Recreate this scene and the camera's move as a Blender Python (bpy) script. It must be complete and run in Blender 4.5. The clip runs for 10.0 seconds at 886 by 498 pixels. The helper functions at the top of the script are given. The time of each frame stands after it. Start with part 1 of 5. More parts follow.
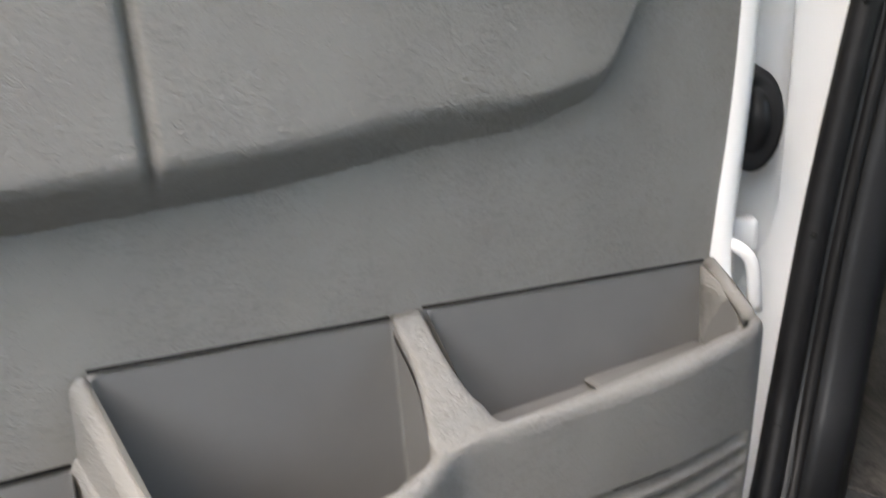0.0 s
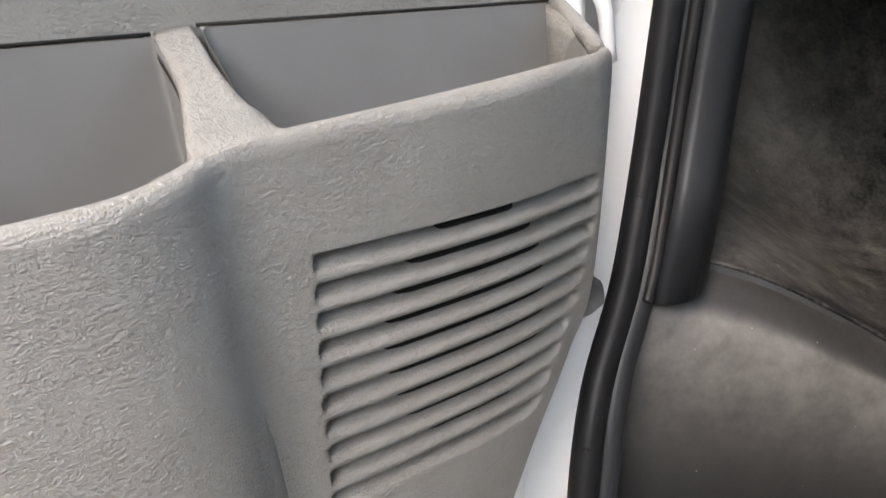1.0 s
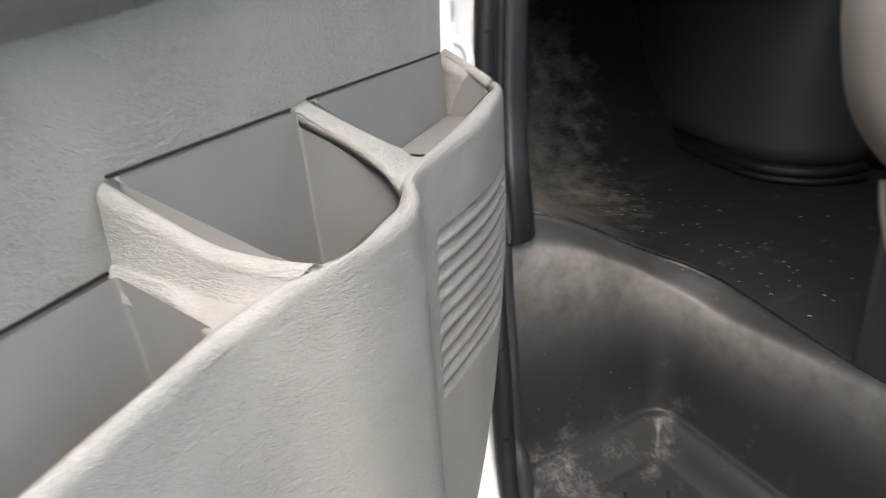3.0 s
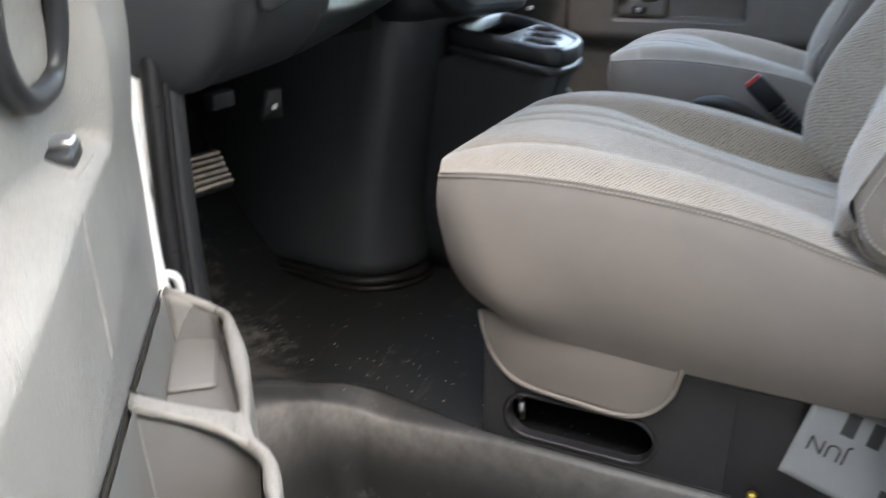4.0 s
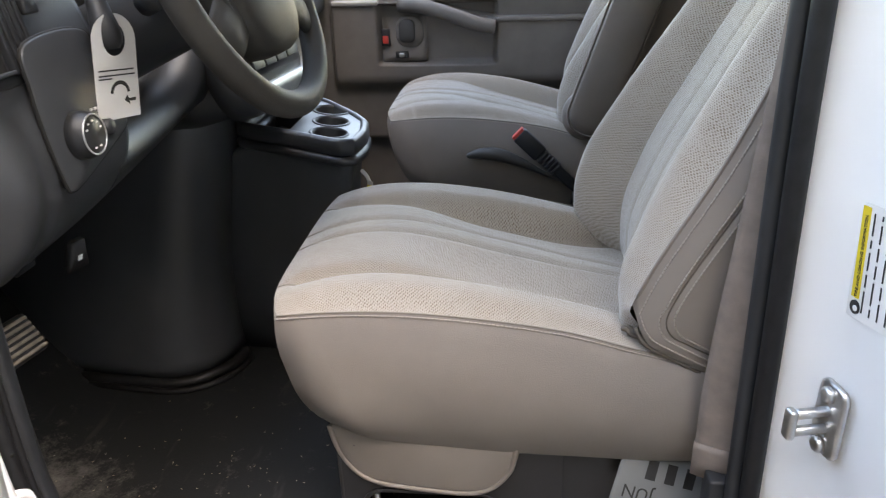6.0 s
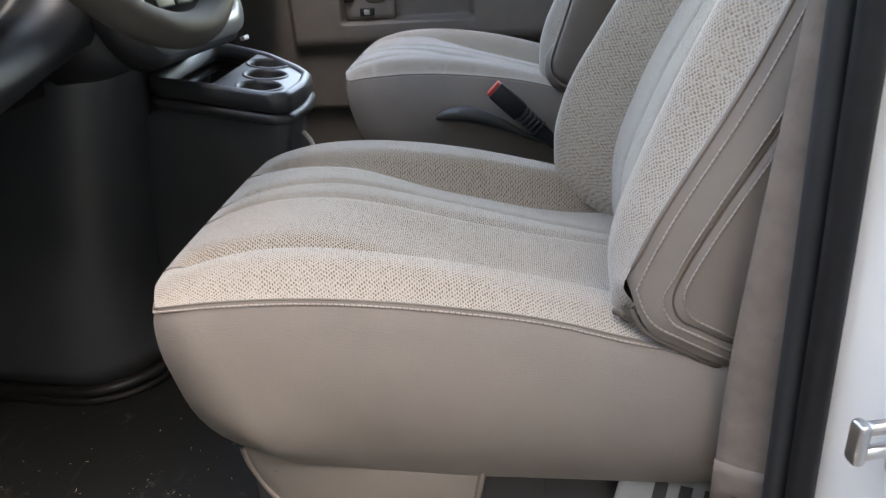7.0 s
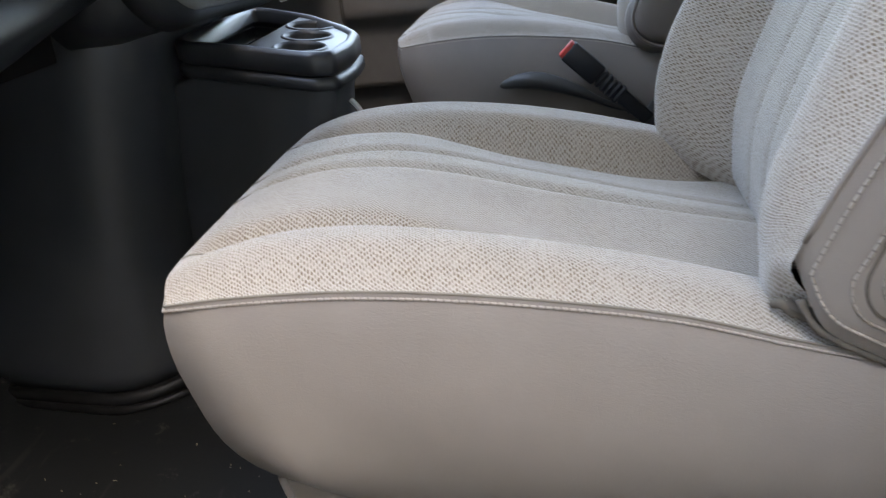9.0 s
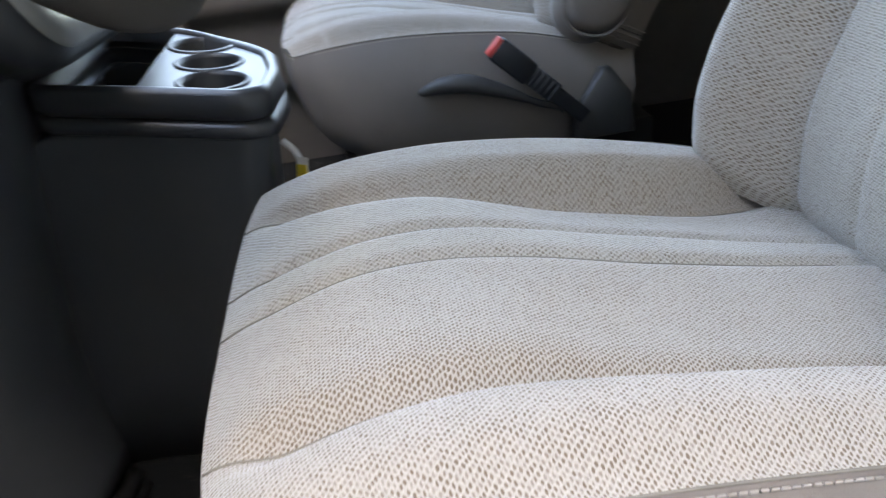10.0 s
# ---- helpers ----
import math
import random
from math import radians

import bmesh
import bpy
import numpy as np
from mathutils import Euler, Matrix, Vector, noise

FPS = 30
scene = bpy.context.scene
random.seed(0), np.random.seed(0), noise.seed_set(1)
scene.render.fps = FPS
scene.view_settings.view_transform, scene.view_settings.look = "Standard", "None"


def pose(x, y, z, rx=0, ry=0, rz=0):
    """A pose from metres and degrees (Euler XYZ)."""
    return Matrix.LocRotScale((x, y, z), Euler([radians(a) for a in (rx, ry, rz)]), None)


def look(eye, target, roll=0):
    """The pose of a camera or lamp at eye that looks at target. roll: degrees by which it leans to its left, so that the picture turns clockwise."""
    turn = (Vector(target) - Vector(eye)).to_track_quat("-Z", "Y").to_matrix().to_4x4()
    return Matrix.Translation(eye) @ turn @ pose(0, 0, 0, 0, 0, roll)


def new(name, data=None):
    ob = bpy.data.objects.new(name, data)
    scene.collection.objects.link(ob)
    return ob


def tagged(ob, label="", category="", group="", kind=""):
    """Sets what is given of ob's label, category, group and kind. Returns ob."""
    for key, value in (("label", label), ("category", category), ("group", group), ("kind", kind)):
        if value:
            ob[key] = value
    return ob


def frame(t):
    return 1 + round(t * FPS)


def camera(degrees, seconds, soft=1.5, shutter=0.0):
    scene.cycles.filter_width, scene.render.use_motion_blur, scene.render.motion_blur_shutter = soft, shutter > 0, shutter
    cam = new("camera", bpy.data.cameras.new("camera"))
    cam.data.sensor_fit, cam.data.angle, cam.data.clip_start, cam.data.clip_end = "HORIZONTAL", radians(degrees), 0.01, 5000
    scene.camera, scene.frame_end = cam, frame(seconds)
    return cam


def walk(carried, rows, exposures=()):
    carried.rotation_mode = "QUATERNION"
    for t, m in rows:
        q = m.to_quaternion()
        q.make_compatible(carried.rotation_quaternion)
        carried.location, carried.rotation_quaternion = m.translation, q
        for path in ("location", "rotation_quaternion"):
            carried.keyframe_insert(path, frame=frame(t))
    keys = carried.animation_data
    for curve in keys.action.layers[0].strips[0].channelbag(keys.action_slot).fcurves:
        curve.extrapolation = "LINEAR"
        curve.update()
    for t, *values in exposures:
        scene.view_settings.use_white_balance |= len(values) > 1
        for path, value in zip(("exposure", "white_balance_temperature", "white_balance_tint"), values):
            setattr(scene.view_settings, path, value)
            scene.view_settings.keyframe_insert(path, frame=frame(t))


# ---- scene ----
cam = camera(62.0, 10.0, 1.2, 0.3)
PATH = [
    (0, (0.326, -0.13, 0.496), (-1.558, -0.498, -0.068), -3.4),
    (0.5, (0.306, -0.101, 0.42), (-1.563, -0.323, -0.258), -4.5),
    (1, (0.288, -0.091, 0.385), (-1.531, -0.216, -0.439), -4.7),
    (1.5, (0.286, -0.091, 0.38), (-1.495, -0.186, -0.525), -4.8),
    (2, (0.287, -0.095, 0.381), (-1.491, -0.113, -0.535), -5.4),
    (2.2, (0.303, -0.119, 0.39), (-1.484, -0.028, -0.504), -5.5),
    (3.3, (0.433, -0.452, 0.519), (-0.996, 0.645, -0.35), -3.5),
    (3.5, (0.433, -0.499, 0.561), (-0.844, 0.786, -0.287), -3.0),
    (3.7, (0.42, -0.531, 0.603), (-0.667, 0.931, -0.221), -1.5),
    (4, (0.378, -0.561, 0.673), (-0.396, 1.113, -0.103), -0.7),
    (4.2, (0.367, -0.583, 0.734), (-0.257, 1.156, -0.033), -1.3),
    (4.5, (0.334, -0.588, 0.806), (-0.094, 1.205, 0.028), -1.2),
    (5, (0.297, -0.583, 0.895), (0.027, 1.224, 0.081), -1.2),
    (5.5, (0.298, -0.587, 0.896), (0.09, 1.222, 0.068), -1.2),
    (5.7, (0.3, -0.588, 0.895), (0.098, 1.219, 0.062), -1.5),
    (6.8, (0.357, -0.406, 0.783), (0.164, 1.399, -0.057), -3.3),
    (7, (0.36, -0.356, 0.753), (0.158, 1.436, -0.111), -3.8),
    (7.5, (0.349, -0.277, 0.69), (0.141, 1.502, -0.201), -4.6),
    (8, (0.342, -0.246, 0.668), (0.141, 1.521, -0.246), -5.2),
    (8.5, (0.335, -0.24, 0.666), (0.11, 1.521, -0.255), -5.8),
    (9, (0.314, -0.206, 0.667), (-0.031, 1.561, -0.203), -6.8),
    (9.2, (0.268, -0.173, 0.671), (-0.09, 1.598, -0.187), -7.8),
    (9.5, (0.191, -0.107, 0.686), (-0.107, 1.665, -0.192), -8.8),
    (9.7, (0.148, -0.063, 0.692), (-0.035, 1.716, -0.203), -9.4),
    (10, (0.103, 0.013, 0.698), (0.241, 1.744, -0.294), -7.4),
]
EXPOSURES = [(0.0, 3.8, 9300, 12), (1.0, 4.25, 9300, 13), (2.2, 4.25, 9200, 13), (3.3, 4.3, 9000, 10), (3.5, 4.2, 8900, 10), (4.0, 4.3, 9000, 10), (5.0, 4.2, 9700, 14), (7.5, 4.25, 9800, 14), (8.5, 4.3, 9400, 13), (9.5, 4.25, 8900, 12), (10.0, 4.45, 8800, 12)]
walk(cam, [(t, look(e, a, r)) for t, e, a, r in PATH], EXPOSURES)

# world: overcast daylight, a wide soft sun high on the open-door side
world = bpy.data.worlds.new("sky")
scene.world = world
world.use_nodes = True
wn = world.node_tree.nodes
sky = wn.new("ShaderNodeTexSky")
sky.sky_type = "NISHITA"
sky.sun_disc = False
sky.sun_elevation = radians(58)
sky.sun_rotation = radians(125)
sky.air_density, sky.dust_density = 1.0, 0.3
bgn = wn["Background"]
bgn.inputs[1].default_value = 0.15
world.node_tree.links.new(sky.outputs[0], bgn.inputs[0])
sun_data = bpy.data.lights.new("sun", "SUN")
sun_data.energy, sun_data.angle, sun_data.color = 0.56, radians(75), (1.0, 0.96, 0.90)
sun = new("sun", sun_data)
sun.matrix_world = look((2.6, -1.8, 5.2), (0.0, 0.0, 0.3))


# ---- materials ----
def mat_base(name, rough=0.5, metal=0.0, spec=0.5):
    m = bpy.data.materials.new(name)
    m.use_nodes = True
    b = m.node_tree.nodes["Principled BSDF"]
    b.inputs["Roughness"].default_value = rough
    b.inputs["Metallic"].default_value = metal
    b.inputs["Specular IOR Level"].default_value = spec
    return m, m.node_tree.nodes, m.node_tree.links, b


def ramp(nodes, stops):
    r = nodes.new("ShaderNodeValToRGB")
    e = r.color_ramp.elements
    while len(e) < len(stops):
        e.new(0.5)
    for k, (p, c) in enumerate(stops):
        e[k].position, e[k].color = p, (*c, 1)
    return r


def noise_tex(nodes, links, scale, detail=4, rough=0.55, coord="Object", stretch=None):
    tc = nodes.new("ShaderNodeTexCoord")
    n = nodes.new("ShaderNodeTexNoise")
    n.inputs["Scale"].default_value, n.inputs["Detail"].default_value, n.inputs["Roughness"].default_value = scale, detail, rough
    if stretch:
        mp = nodes.new("ShaderNodeMapping")
        mp.inputs["Scale"].default_value = stretch
        links.new(tc.outputs[coord], mp.inputs[0])
        links.new(mp.outputs[0], n.inputs["Vector"])
    else:
        links.new(tc.outputs[coord], n.inputs["Vector"])
    return n


def bump_of(nodes, links, b, height, strength, dist):
    u = nodes.new("ShaderNodeBump")
    u.inputs["Strength"].default_value, u.inputs["Distance"].default_value = strength, dist
    links.new(height, u.inputs["Height"])
    links.new(u.outputs[0], b.inputs["Normal"])
    return u


def plain(name, c, rough=0.5, metal=0.0, vary=0.12, scale=30, bump=0.0, bscale=400, spec=0.5):
    m, nodes, links, b = mat_base(name, rough, metal, spec)
    n = noise_tex(nodes, links, scale)
    lo, hi = [tuple(min(1, v * k) for v in c) for k in (1 - vary, 1 + vary)]
    r = ramp(nodes, [(0.3, lo), (0.7, hi)])
    links.new(n.outputs[0], r.inputs[0])
    links.new(r.outputs[0], b.inputs["Base Color"])
    if bump:
        n2 = noise_tex(nodes, links, bscale, 2)
        bump_of(nodes, links, b, n2.outputs[0], bump, 0.001)
    return m


def grained(name, c, rough=0.55, cell=260, strength=0.35, vary=0.1, spec=0.4, crease=0.0, relief=0.0006):
    """Moulded plastic or leatherette with a hide grain."""
    m, nodes, links, b = mat_base(name, rough, 0.0, spec)
    n = noise_tex(nodes, links, 9, 5)
    r = ramp(nodes, [(0.3, tuple(v * (1 - vary) for v in c)), (0.7, tuple(min(1, v * (1 + vary)) for v in c))])
    links.new(n.outputs[0], r.inputs[0])
    links.new(r.outputs[0], b.inputs["Base Color"])
    warp = noise_tex(nodes, links, cell * 0.35, 2)
    tc = nodes.new("ShaderNodeTexCoord")
    mx = nodes.new("ShaderNodeVectorMath")
    mx.operation = "MULTIPLY_ADD"
    mx.inputs[1].default_value = (0.009, 0.009, 0.009)
    links.new(warp.outputs["Color"], mx.inputs[0])
    links.new(tc.outputs["Object"], mx.inputs[2])
    v = nodes.new("ShaderNodeTexVoronoi")
    v.feature = "DISTANCE_TO_EDGE"
    v.inputs["Scale"].default_value = cell * 1.5
    links.new(mx.outputs[0], v.inputs["Vector"])
    wr_ = noise_tex(nodes, links, cell * 0.75, 1.5, 0.5, stretch=(0.42, 0.42, 1.6))
    wr_.inputs["Distortion"].default_value = 0.8
    away = math_node(nodes, links, "ABSOLUTE", math_node(nodes, links, "MULTIPLY_ADD", wr_.outputs[0], 2.0, -1.0))
    # the creases come in clusters
    clus = noise_tex(nodes, links, 16, 3)
    away = math_node(nodes, links, "ADD", away, math_node(nodes, links, "MAXIMUM", math_node(nodes, links, "MULTIPLY_ADD", clus.outputs[0], -1.2, 0.60), 0.0))
    cr = ramp(nodes, [(0.0, (0, 0, 0)), (0.22, (1, 1, 1))])
    links.new(away, cr.inputs[0])
    if crease:
        cm = nodes.new("ShaderNodeMix")
        cm.data_type, cm.blend_type = "RGBA", "MULTIPLY"
        cm.inputs["Factor"].default_value = 1.0
        cc = ramp(nodes, [(0.0, (1 - crease,) * 3), (0.14, (1, 1, 1))])
        links.new(away, cc.inputs[0])
        links.new(r.outputs[0], cm.inputs["A"])
        links.new(cc.outputs[0], cm.inputs["B"])
        links.new(cm.outputs["Result"], b.inputs["Base Color"])
    fine = noise_tex(nodes, links, cell * 0.55, 6, 0.65, stretch=(1.0, 1.0, 1.7))
    soft_ = noise_tex(nodes, links, 22, 3)
    h1 = nodes.new("ShaderNodeMath")
    h1.operation = "MULTIPLY_ADD"
    h1.inputs[1].default_value = 2.2
    links.new(fine.outputs[0], h1.inputs[0])
    h2 = nodes.new("ShaderNodeMath")
    h2.operation = "MULTIPLY"
    h2.inputs[1].default_value = 0.35
    peb = ramp(nodes, [(0.0, (0, 0, 0)), (0.30, (1, 1, 1))])
    links.new(v.outputs[0], peb.inputs[0])
    both = math_node(nodes, links, "MULTIPLY_ADD", peb.outputs[0], 0.7, cr.outputs[0])
    links.new(both, h2.inputs[0])
    links.new(h2.outputs[0], h1.inputs[2])
    h3 = nodes.new("ShaderNodeMath")
    h3.operation = "MULTIPLY_ADD"
    h3.inputs[1].default_value = 1.5
    links.new(soft_.outputs[0], h3.inputs[0])
    links.new(h1.outputs[0], h3.inputs[2])
    bump_of(nodes, links, b, h3.outputs[0], strength, relief)
    return m


def math_node(nodes, links, op, a, b2=None, c=None):
    n = nodes.new("ShaderNodeMath")
    n.operation = op
    for k, v in enumerate((a, b2, c)):
        if v is None:
            continue
        if isinstance(v, (int, float)):
            n.inputs[k].default_value = v
        else:
            links.new(v, n.inputs[k])
    return n.outputs[0]


def woven(name, light, dark, pu=0.0026, pv=0.0046, dense=None):
    """Seat cloth: pale yarn with small brown floats set in staggered rows, some of them sunk or missing."""
    m, nodes, links, b = mat_base(name, 0.95, 0.0, 0.08)
    tc = nodes.new("ShaderNodeTexCoord")
    sp = nodes.new("ShaderNodeSeparateXYZ")
    wob = noise_tex(nodes, links, 60, 3, coord="UV")
    links.new(tc.outputs["UV"], sp.inputs[0])
    M = lambda op, a, b2=None, c=None: math_node(nodes, links, op, a, b2, c)
    w = M("MULTIPLY_ADD", wob.outputs[0], 1.6, -0.8)
    a = M("MULTIPLY_ADD", sp.outputs[0], 1 / pu, w)
    row = M("FLOOR", a)
    ca = M("SUBTRACT", a, row)
    shift = M("PINGPONG", M("MULTIPLY", row, 0.42), 1.26)
    bb = M("ADD", M("MULTIPLY_ADD", sp.outputs[1], 1 / pv, M("MULTIPLY", w, 0.7)), shift)
    col = M("FLOOR", bb)
    cb = M("SUBTRACT", bb, col)
    ea = M("POWER", M("ABSOLUTE", M("MULTIPLY_ADD", ca, 1 / 0.39, -0.5 / 0.39)), 2.0)
    eb = M("POWER", M("ABSOLUTE", M("MULTIPLY_ADD", cb, 1 / 0.37, -0.5 / 0.37)), 2.0)
    fuzz = noise_tex(nodes, links, 420, 3, coord="UV")
    d = M("ADD", M("ADD", ea, eb), M("MULTIPLY_ADD", fuzz.outputs[0], 2.6, -1.3))
    dot = nodes.new("ShaderNodeMapRange")
    dot.interpolation_type = "SMOOTHSTEP"
    dot.inputs["From Min"].default_value, dot.inputs["From Max"].default_value = 0.15, 1.25
    dot.inputs["To Min"].default_value, dot.inputs["To Max"].default_value = 1.0, 0.0
    links.new(d, dot.inputs["Value"])
    cell = nodes.new("ShaderNodeTexWhiteNoise")
    cell.noise_dimensions = "2D"
    cv = nodes.new("ShaderNodeCombineXYZ")
    links.new(row, cv.inputs[0])
    links.new(col, cv.inputs[1])
    links.new(cv.outputs[0], cell.inputs["Vector"])
    patch = noise_tex(nodes, links, 26, 4, coord="UV")
    amt = M("MULTIPLY", M("MULTIPLY_ADD", cell.outputs["Value"], 0.6, 0.46), M("MULTIPLY_ADD", patch.outputs[0], 1.3, 0.52))
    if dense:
        # the brown float amount rises towards one seam
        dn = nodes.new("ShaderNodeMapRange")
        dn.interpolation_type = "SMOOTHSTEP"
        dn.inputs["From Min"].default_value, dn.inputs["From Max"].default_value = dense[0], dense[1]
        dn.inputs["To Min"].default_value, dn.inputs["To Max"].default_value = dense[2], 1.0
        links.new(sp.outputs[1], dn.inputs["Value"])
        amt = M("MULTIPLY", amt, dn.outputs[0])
    fac = M("MINIMUM", M("MULTIPLY", dot.outputs[0], amt), 1.0)
    yarn = noise_tex(nodes, links, 700, 3, coord="UV")
    base = ramp(nodes, [(0.3, tuple(v * 0.82 for v in light)), (0.7, tuple(min(1, v * 1.12) for v in light))])
    links.new(yarn.outputs[0], base.inputs[0])
    mx = nodes.new("ShaderNodeMix")
    mx.data_type = "RGBA"
    mx.inputs["B"].default_value = (*dark, 1)
    links.new(base.outputs[0], mx.inputs["A"])
    links.new(fac, mx.inputs["Factor"])
    links.new(mx.outputs["Result"], b.inputs["Base Color"])
    b.inputs["Sheen Weight"].default_value = 0.3
    hgt = M("SUBTRACT", M("MULTIPLY", yarn.outputs[0], 0.5), dot.outputs[0])
    bump_of(nodes, links, b, hgt, 0.55, 0.0007)
    return m


def dusty(name, c, dust, rough=0.5, amount=0.62, scale=6.0, grain=300, spec=0.4, soft=0.18, worn=None, scuff_sheen=""):
    """Black rubber or plastic with pale dust, smears and scratches."""
    m, nodes, links, b = mat_base(name, rough, 0.0, spec)
    n1 = noise_tex(nodes, links, scale, 8, 0.68)
    n2 = noise_tex(nodes, links, scale * 3.3, 4, 0.6)
    mul = nodes.new("ShaderNodeMath")
    mul.operation = "MULTIPLY"
    links.new(n1.outputs[0], mul.inputs[0])
    links.new(n2.outputs[0], mul.inputs[1])
    r = ramp(nodes, [(amount * 0.42, (0, 0, 0)), (amount * 0.42 + soft, (1, 1, 1))])
    grit = noise_tex(nodes, links, scale * 22, 6, 0.75)
    gritty = math_node(nodes, links, "MULTIPLY_ADD", grit.outputs[0], 0.42, -0.21)
    if worn:
        # most trodden where feet come in over the sill
        tcw = nodes.new("ShaderNodeTexCoord")
        mpw = nodes.new("ShaderNodeMapping")
        mpw.inputs["Location"].default_value = [-v / worn[3] for v in worn[:3]]
        mpw.inputs["Scale"].default_value = [1 / worn[3]] * 3
        gw = nodes.new("ShaderNodeTexGradient")
        gw.gradient_type = "SPHERICAL"
        links.new(tcw.outputs["Object"], mpw.inputs[0])
        links.new(mpw.outputs[0], gw.inputs[0])
        sm = math_node(nodes, links, "MULTIPLY_ADD", gw.outputs["Fac"], worn[4], mul.outputs[0])
        links.new(math_node(nodes, links, "ADD", sm, gritty), r.inputs[0])
    else:
        links.new(math_node(nodes, links, "ADD", mul.outputs[0], gritty), r.inputs[0])
    mx = nodes.new("ShaderNodeMix")
    mx.data_type = "RGBA"
    mx.inputs["A"].default_value, mx.inputs["B"].default_value = (*c, 1), (*dust, 1)
    # attribute mixes in pale colour: scuffs plus a painted highlight
    if scuff_sheen:
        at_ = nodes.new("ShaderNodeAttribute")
        at_.attribute_name = scuff_sheen
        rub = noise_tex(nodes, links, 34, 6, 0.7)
        wear_sheen = math_node(nodes, links, "MULTIPLY", at_.outputs["Fac"], math_node(nodes, links, "MULTIPLY_ADD", rub.outputs[0], 1.5, 0.05))
        links.new(math_node(nodes, links, "MINIMUM", math_node(nodes, links, "ADD", wear_sheen, r.outputs[0]), 1.0), mx.inputs["Factor"])
    else:
        links.new(r.outputs[0], mx.inputs["Factor"])
    stk_ = noise_tex(nodes, links, 9, 5, 0.6, stretch=(3.2, 0.55, 1.0))
    st_r = ramp(nodes, [(0.60, (0, 0, 0)), (0.70, (0.06, 0.06, 0.06))])
    links.new(stk_.outputs[0], st_r.inputs[0])
    mxs = nodes.new("ShaderNodeMix")
    mxs.data_type = "RGBA"
    mxs.inputs["B"].default_value = (*dust, 1)
    links.new(mx.outputs["Result"], mxs.inputs["A"])
    links.new(st_r.outputs[0], mxs.inputs["Factor"])
    mx = mxs
    spk = noise_tex(nodes, links, 130, 2, 0.5)
    sr = ramp(nodes, [(0.76, (0, 0, 0)), (0.80, (1, 1, 1))])
    links.new(spk.outputs[0], sr.inputs[0])
    mx2 = nodes.new("ShaderNodeMix")
    mx2.data_type = "RGBA"
    mx2.inputs["B"].default_value = (*[min(1, v * 1.6) for v in dust], 1)
    links.new(mx.outputs["Result"], mx2.inputs["A"])
    links.new(sr.outputs[0], mx2.inputs["Factor"])
    links.new(mx2.outputs["Result"], b.inputs["Base Color"])
    rr = nodes.new("ShaderNodeMapRange")
    rr.inputs["To Min"].default_value, rr.inputs["To Max"].default_value = rough, 0.9
    links.new(r.outputs[0], rr.inputs["Value"])
    links.new(rr.outputs[0], b.inputs["Roughness"])
    n3 = noise_tex(nodes, links, grain, 2)
    bump_of(nodes, links, b, n3.outputs[0], 0.25, 0.001)
    return m


M_DOOR = grained("door_plastic_grey", (0.235, 0.226, 0.212), 0.50, 430, 0.95, crease=0.14, relief=0.0008)
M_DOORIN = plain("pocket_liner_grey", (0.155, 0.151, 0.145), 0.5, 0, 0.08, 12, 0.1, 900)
M_VINYL = grained("seat_vinyl_taupe", (0.216, 0.187, 0.166), 0.44, 620, 0.3, 0.07)
M_CLOTH = woven("seat_cloth_tan", (0.435, 0.390, 0.343), (0.182, 0.140, 0.104), 0.0024, 0.0034)
M_CLOTH_MID = woven("seat_cloth_grey", (0.43, 0.392, 0.340), (0.162, 0.130, 0.096), 0.0023, 0.0033)
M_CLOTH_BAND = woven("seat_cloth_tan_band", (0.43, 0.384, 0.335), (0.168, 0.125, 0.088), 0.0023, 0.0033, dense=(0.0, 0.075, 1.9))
# darker copy of the tan cloth: the far bolster's shade as colour
M_CLOTH_SHADED = woven("seat_cloth_shaded", (0.385, 0.335, 0.285), (0.155, 0.112, 0.076), 0.0023, 0.0033)
M_STITCH = plain("stitching_thread", (0.35, 0.31, 0.272), 0.8)
# dark seams and folds; also the painted shade under the backrest
M_SEAM_AND_SHADE = plain("dark_seam_and_shade", (0.10, 0.085, 0.07), 0.9)
M_GREYPL = grained("grey_plastic", (0.055, 0.054, 0.053), 0.45, 420, 0.1)
M_SEAM = plain("cloth_seam", (0.20, 0.18, 0.15), 0.95)
M_BLACK = grained("dash_plastic_black", (0.033, 0.036, 0.040), 0.42, 420, 0.12, spec=0.5)
M_BLACK2 = plain("smooth_black_plastic", (0.022, 0.0235, 0.026), 0.42, 0, 0.15, 20, 0.05, 500, spec=0.35)
M_SATIN = plain("satin_black_plastic", (0.032, 0.034, 0.038), 0.36, 0, 0.12, 24, 0.04, 500, spec=0.6)
M_COVER = grained("cover_plastic_black", (0.056, 0.060, 0.066), 0.40, 420, 0.12, spec=0.6)
M_WHEEL = grained("wheel_leather", (0.038, 0.036, 0.033), 0.62, 700, 0.2, spec=0.25)
# near-black for joints, and for shade painted into openings and hollows
M_GAP_SHADE = plain("gap_shade_black", (0.004, 0.004, 0.004), 0.9)
M_RUBBER = plain("weatherstrip_rubber", (0.010, 0.010, 0.011), 0.48, 0, 0.25, 60, 0.2, 200, spec=0.3)
M_PAINT = plain("white_body_paint", (0.78, 0.78, 0.77), 0.28, 0, 0.03, 5, 0.02, 40)
M_FLOOR = dusty("rubber_floor_mat", (0.016, 0.017, 0.018), (0.28, 0.265, 0.245), 0.55, 0.80, 9.0, spec=0.12, soft=0.50, worn=(-0.62, 0.08, 0.22, 0.50, 0.85))
